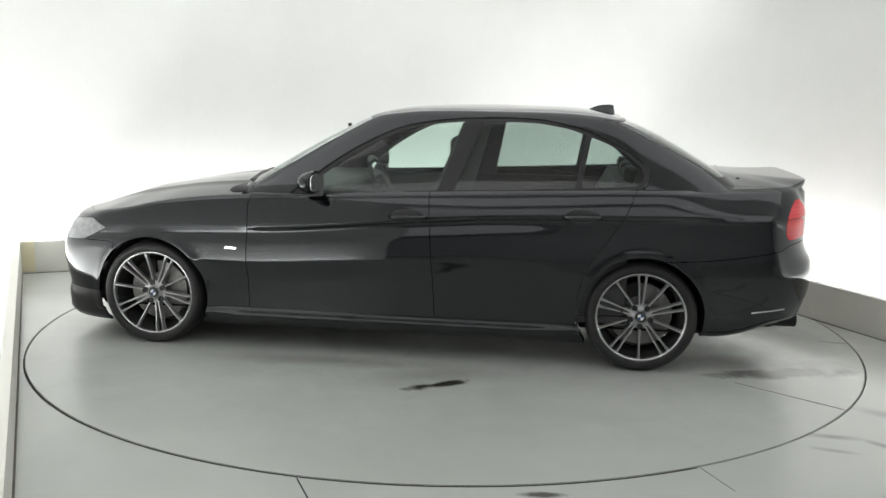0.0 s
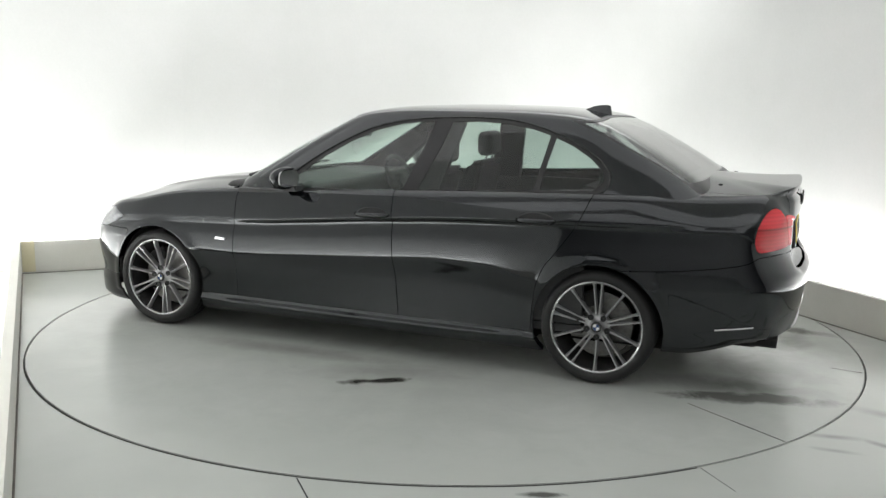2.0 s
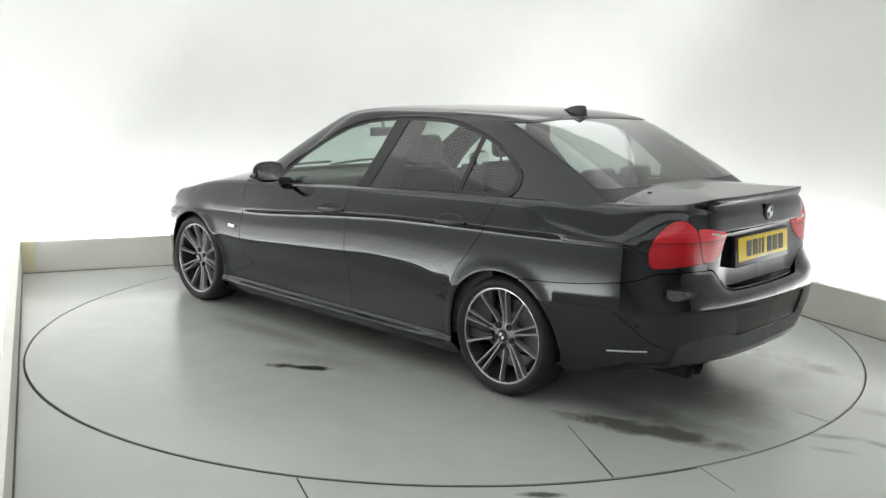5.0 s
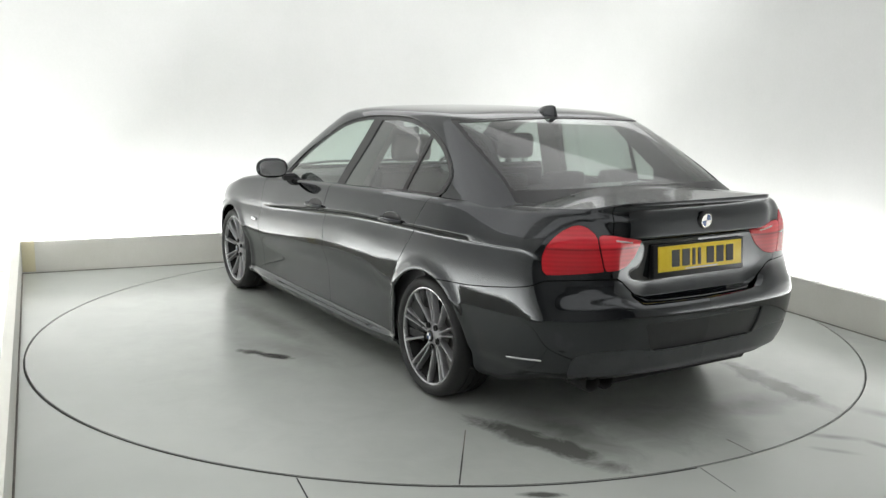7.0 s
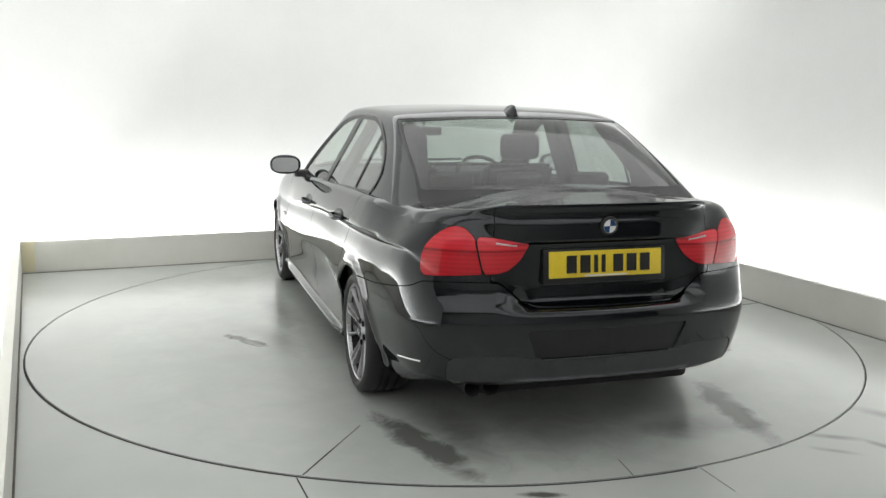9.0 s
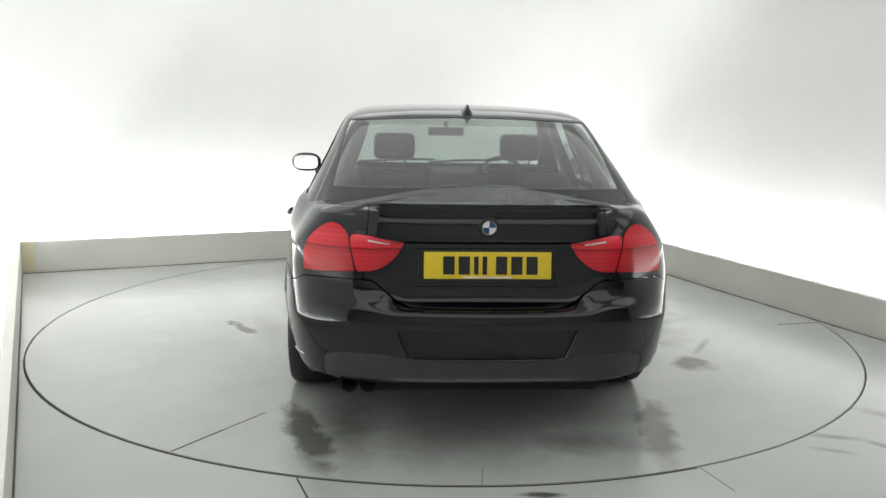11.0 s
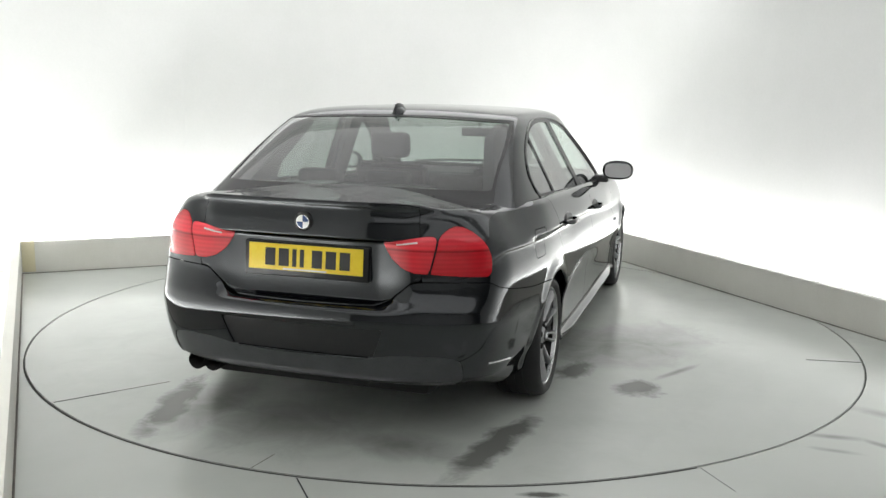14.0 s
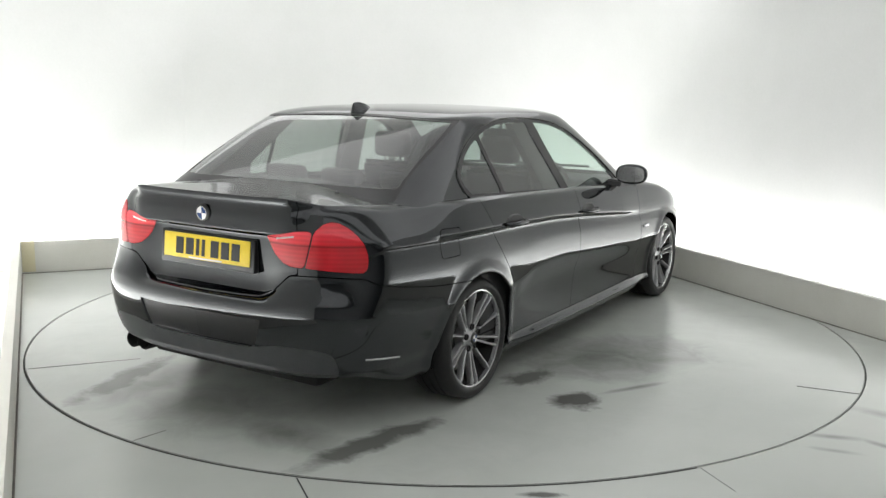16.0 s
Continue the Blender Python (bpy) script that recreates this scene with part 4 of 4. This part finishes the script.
def front_seat(y):
    dx = 0.175
    bm = bmesh.new()
    box(bm, -0.32 + dx, 0.2 + dx, y - 0.25, y + 0.25, 0.42, 0.58, 0.06, 3)
    seat = part("front_seat", bm, M_LEATHER, car, "black leather front seat")
    bm = bmesh.new()
    prism(bm, [(px + dx, pz) for px, pz in ((-0.36, 0.5), (-0.22, 0.5), (-0.34, 0.80), (-0.44, 1.03), (-0.50, 1.045), (-0.535, 1.03), (-0.46, 0.75))], y - 0.23, y + 0.23)
    bmesh.ops.bevel(bm, geom=bm.edges[:], offset=0.03, segments=3, affect="EDGES")
    part("seat_back", bm, M_LEATHER, seat)
    bm = bmesh.new()
    box(bm, -0.555 + dx, -0.455 + dx, y - 0.125, y + 0.125, 1.065, 1.225, 0.04, 4)
    part("headrest", bm, M_LEATHER, seat)
    for dy in (-0.06, 0.06):
        bm = bmesh.new()
        tube(bm, [(-0.50 + dx, y + dy, 1.02), (-0.505 + dx, y + dy, 1.09)], 0.007)
        part("headrest_post", bm, M_CHROME, seat)


# pillar linings and roof lining inside
for sd in (1, -1):
    bm = bmesh.new()
    q = [(-0.22, 0.90, 0.80), (-0.44, 0.90, 0.80), (-0.53, 1.31, 0.60), (-0.37, 1.31, 0.60)]
    a = [bm.verts.new((px, sd * (py - 0.025), pz)) for px, pz, py in q]
    b = [bm.verts.new((px, sd * (py - 0.065), pz)) for px, pz, py in q]
    bm.faces.new(a)
    bm.faces.new(b[::-1])
    for k in range(4):
        bm.faces.new((a[k], b[k], b[(k + 1) % 4], a[(k + 1) % 4]))
    part("pillar_lining", bm, M_PLASTIC, car)
    bm = bmesh.new()
    q = [(-1.30, 0.95, 0.74), (-1.80, 0.95, 0.70), (-1.36, 1.27, 0.585), (-1.12, 1.325, 0.575), (-1.10, 1.30, 0.60), (-1.34, 1.08, 0.69)]
    a = [bm.verts.new((px, sd * (py - 0.02), pz)) for px, pz, py in q]
    b = [bm.verts.new((px, sd * (py - 0.07), pz - 0.01)) for px, pz, py in q]
    bm.faces.new(a)
    bm.faces.new(b[::-1])
    for k in range(6):
        bm.faces.new((a[k], b[k], b[(k + 1) % 6], a[(k + 1) % 6]))
    part("pillar_lining", bm, M_PLASTIC, car)
front_seat(0.365)
front_seat(-0.405)
# steering wheel on the car's right
bm = bmesh.new()
ring = [(0.185 * math.cos(a), 0.0, 0.185 * math.sin(a)) for a in np.linspace(0, 2 * math.pi, 33)]
tube(bm, ring, 0.015)
box(bm, -0.18, 0.18, -0.012, 0.012, -0.03, 0.03, 0.01)
box(bm, -0.06, 0.06, -0.02, 0.03, -0.07, 0.06, 0.02)
sw = part("steering_wheel", bm, M_PLASTIC, car)
sw.matrix_local = Matrix.Translation((0.30, -0.38, 0.86)) @ Matrix.Rotation(radians(90), 4, "Z") @ Matrix.Rotation(radians(24), 4, "X")
bm = bmesh.new()
box(bm, 0.40, 0.425, -0.125, 0.125, 1.175, 1.235, 0.012, 3)
part("interior_mirror", bm, M_TRIM, car, "dark interior mirror under the roof")
bm = bmesh.new()
tube(bm, [(0.42, 0, 1.21), (0.43, 0, 1.27)], 0.012)
part("mirror_stem", bm, M_TRIM, car)

# ------------------------------------------------------------------ outside fittings
# door handles
def handle(x, z, sd):
    bm = bmesh.new()
    pts = [(x + 0.105 - 0.21 * k / 12, 0.0, z + 0.002 * k / 12) for k in range(13)]
    rings = []
    for k, (px, _, pz) in enumerate(pts):
        e = abs(k - 6) / 6
        out = 0.906 + 0.026 * (1 - e ** 4) - 0.012 * e ** 6
        h = 0.013 * (1 - 0.35 * e ** 3)
        rings.append([bm.verts.new((px, sd * (out + 0.009 * math.cos(a)), pz + h * math.sin(a))) for a in np.linspace(0, 2 * math.pi, 12, endpoint=False)])
    for a, b in zip(rings, rings[1:]):
        for k in range(12):
            bm.faces.new((a[k], a[(k + 1) % 12], b[(k + 1) % 12], b[k]))
    bm.faces.new(rings[0])
    bm.faces.new(rings[-1][::-1])
    h = part("door_handle", bm, M_PAINT, car, "body-coloured black door handle")
    # dark oval laid on the skin, standing in for the shade in the handle's cup
    bm = bmesh.new()
    zh, zs = float(z_char(x)), float(z_shoulder(x))
    skin = curve([zh - 0.08, zh - 0.04, zh - 0.026, zh, zs - 0.012], [0.022, 0.027, 0.0265, 0.013, 0.060])
    cup = []
    for r in (0.25, 0.5, 0.75, 0.92, 1.0):
        ring = []
        for a in np.linspace(0, 2 * math.pi, 28, endpoint=False):
            pz = z + 0.006 + 0.036 * r * math.sin(a)
            rim = 0.0035 if r < 0.99 else -0.004
            ring.append(bm.verts.new((x + 0.094 * r * math.cos(a), sd * (0.9065 - float(skin(pz)) + rim), pz)))
        if cup:
            for k in range(28):
                bm.faces.new((cup[k], cup[(k + 1) % 28], ring[(k + 1) % 28], ring[k]))
        else:
            bm.faces.new(ring)
        cup = ring
    bmesh.ops.recalc_face_normals(bm, faces=bm.faces[:])
    part("handle_recess", bm, M_TRIM, h)


for sd in (1, -1):
    handle(-0.115, 0.806, sd)
    handle(-1.05, 0.838, sd)
    # side repeater
    bm = bmesh.new()
    prism(bm, [(0.925, 0.592), (0.858, 0.588), (0.852, 0.602), (0.92, 0.607)], sd * 0.885, sd * 0.9075)
    part("side_repeater", bm, M_CLEAR, car, "small clear side repeater lamp")
    # door mirror
    bm = bmesh.new()
    bmesh.ops.create_uvsphere(bm, u_segments=28, v_segments=18, radius=1.0)
    for v in bm.verts:
        c = v.co.copy()
        p = 2.5
        l = (abs(c.x) ** p + abs(c.y) ** p + abs(c.z) ** p) ** (-1 / p)
        c *= l
        back = max(0.0, -c.x)
        v.co = (0.075 * c.x if c.x > 0 else 0.025 * c.x, 0.100 * c.y, 0.063 * c.z - 0.012 * c.y * sd * 0)
        v.co.y *= 1 - 0.12 * max(0, v.co.x / 0.06)
        v.co.z *= 1 - 0.2 * max(0, v.co.x / 0.06)
    mir = part("door_mirror", bm, M_PAINT, car, "black door mirror")
    mir.matrix_local = Matrix.Translation((0.395, sd * 0.958, 0.985)) @ Matrix.Rotation(radians(-8 * sd), 4, "Z")
    bm = bmesh.new()
    outline = [(0.084 * math.copysign(abs(math.cos(a)) ** 0.6, math.cos(a)), 0.047 * math.copysign(abs(math.sin(a)) ** 0.6, math.sin(a))) for a in np.linspace(0, 2 * math.pi, 32, endpoint=False)]
    prism(bm, outline, -0.003, 0.003, Matrix.Translation((-0.026, 0, 0)) @ Matrix.Rotation(radians(90), 4, "Z"))
    part("mirror_glass", bm, M_CHROME, mir, "silvered mirror glass", smooth=False)
    bm = bmesh.new()
    prism(bm, [(0.46, 0.90), (0.355, 0.905), (0.37, 0.945), (0.44, 0.95)], sd * 0.80, sd * 0.90)
    bmesh.ops.bevel(bm, geom=bm.edges[:], offset=0.008, segments=2, affect="EDGES")
    part("mirror_arm", bm, M_TRIM, car)
    # exhaust
    bm = bmesh.new()
    if sd > 0:
        for yy in (0.485, 0.566):
            lathe(bm, [(0.041, 0.0), (0.041, 0.128), (0.038, 0.133), (0.035, 0.128), (0.034, 0.02), (0.001, 0.02)], 28, Matrix.Translation((-2.105, yy, 0.270)) @ Matrix.Rotation(radians(90), 4, "Z"))
        part("exhaust_tip", bm, M_UNDER, car, "sooty twin exhaust tailpipes")
    else:
        bm.free()
    # slim reflector low on the bumper's corner
    bm = bmesh.new()
    tube(bm, [(-1.955, sd * 0.812, 0.349), (-2.055, sd * 0.791, 0.361), (-2.13, sd * 0.760, 0.369)], 0.006)
    part("bumper_reflector", bm, M_LIP, car, "slim reflector strip on the bumper corner")
# roof aerial
bm = bmesh.new()
prof = [(-1.04, 0.0, 0.012), (-1.08, 0.022, 0.026), (-1.12, 0.042, 0.030), (-1.16, 0.058, 0.030), (-1.195, 0.068, 0.026), (-1.215, 0.066, 0.020), (-1.225, 0.0, 0.012)]
rings = []
for x, h, w in prof:
    zb = 1.364 - 0.02 * smooth01((-1.1 - x) / 0.15)
    rings.append([bm.verts.new((x, w * c, zb + (h * 0.8 + 0.012) * s)) for c, s in ((1.5, 0), (0.9, 0.35), (0.42, 0.75), (0.15, 1.0), (-0.15, 1.0), (-0.42, 0.75), (-0.9, 0.35), (-1.5, 0))])
for a, b in zip(rings, rings[1:]):
    for k in range(7):
        bm.faces.new((a[k], a[k + 1], b[k + 1], b[k]))
bm.faces.new(rings[0])
bm.faces.new(rings[-1][::-1])
part("roof_aerial", bm, M_PAINT, car, "small black shark-fin aerial")

# number plate: the characters become plain bars
PL = Matrix.Translation((-2.272, 0.0, 0.783)) @ Matrix.Rotation(radians(-90), 4, "Z") @ Matrix.Rotation(radians(-5), 4, "X")
bm = bmesh.new()
box(bm, -0.285, 0.285, -0.004, 0.030, -0.082, 0.064, 0.006)
holder = part("plate_holder", bm, M_TRIM, car)
holder.matrix_local = PL
bm = bmesh.new()
box(bm, -0.262, 0.262, -0.010, -0.0042, -0.0555, 0.0555, 0.002)
plate = part("number_plate", bm, M_PLATE, holder, "yellow number plate with dark bars")
x = -0.183
for wd in (0.046, 0.046, 0.018, 0.018, 0.0, 0.046, 0.046, 0.046):
    if wd:
        bm = bmesh.new()
        box(bm, x, x + wd, -0.0125, -0.0102, -0.037, 0.037)
        part("plate_bar", bm, M_INK, plate, "", smooth=False)
    x += wd + 0.017 if wd else 0.02
bm = bmesh.new()
box(bm, -0.10, 0.10, -0.0125, -0.0102, -0.052, -0.046)
part("dealer_line", bm, M_WHITE, plate, "", smooth=False)
# boot badge
bm = bmesh.new()
lathe(bm, [(0.001, 0.006), (0.036, 0.005), (0.040, 0.002), (0.041, -0.004)], 36)
badge = part("boot_badge", bm, M_INK, car, "round blue and white badge")
badge.matrix_local = Matrix.Translation((-2.292, 0.0, 0.943)) @ Matrix.Rotation(radians(90), 4, "Z") @ Matrix.Rotation(radians(-4), 4, "X")
quarters(0.027, 0.0062, badge)
# rubber buffers on the boot deck
for sd in (1, -1):
    bm = bmesh.new()
    lathe(bm, [(0.013, 0.0), (0.012, 0.004), (0.008, 0.007), (0.001, 0.008)], 16, Matrix.Translation((-1.90, sd * 0.43, 1.026)) @ Matrix.Rotation(radians(90), 4, "X"))
    part("lid_buffer", bm, M_TRIM, car, "small black rubber buffer")
# wiper arms at the foot of the windscreen
for y0, y1 in ((0.62, 0.05), (0.10, -0.45)):
    bm = bmesh.new()
    tube(bm, [(0.86, y0, 0.955), (0.90, (y0 + y1) / 2, 0.97), (0.92, y1, 0.972)], 0.009)
    part("wiper", bm, M_TRIM, car)


def motions():
    rows = [(k * 0.5, heading(k * 0.5)) for k in range(33)]
    walk(turntable, [(t, pose(0, 0, 0, 0, 0, h)) for t, h in rows])
    walk(car, [(t, pose(0, 0, 0, 0, 0, h) @ pose(*CAR_OFF)) for t, h in rows])


motions()
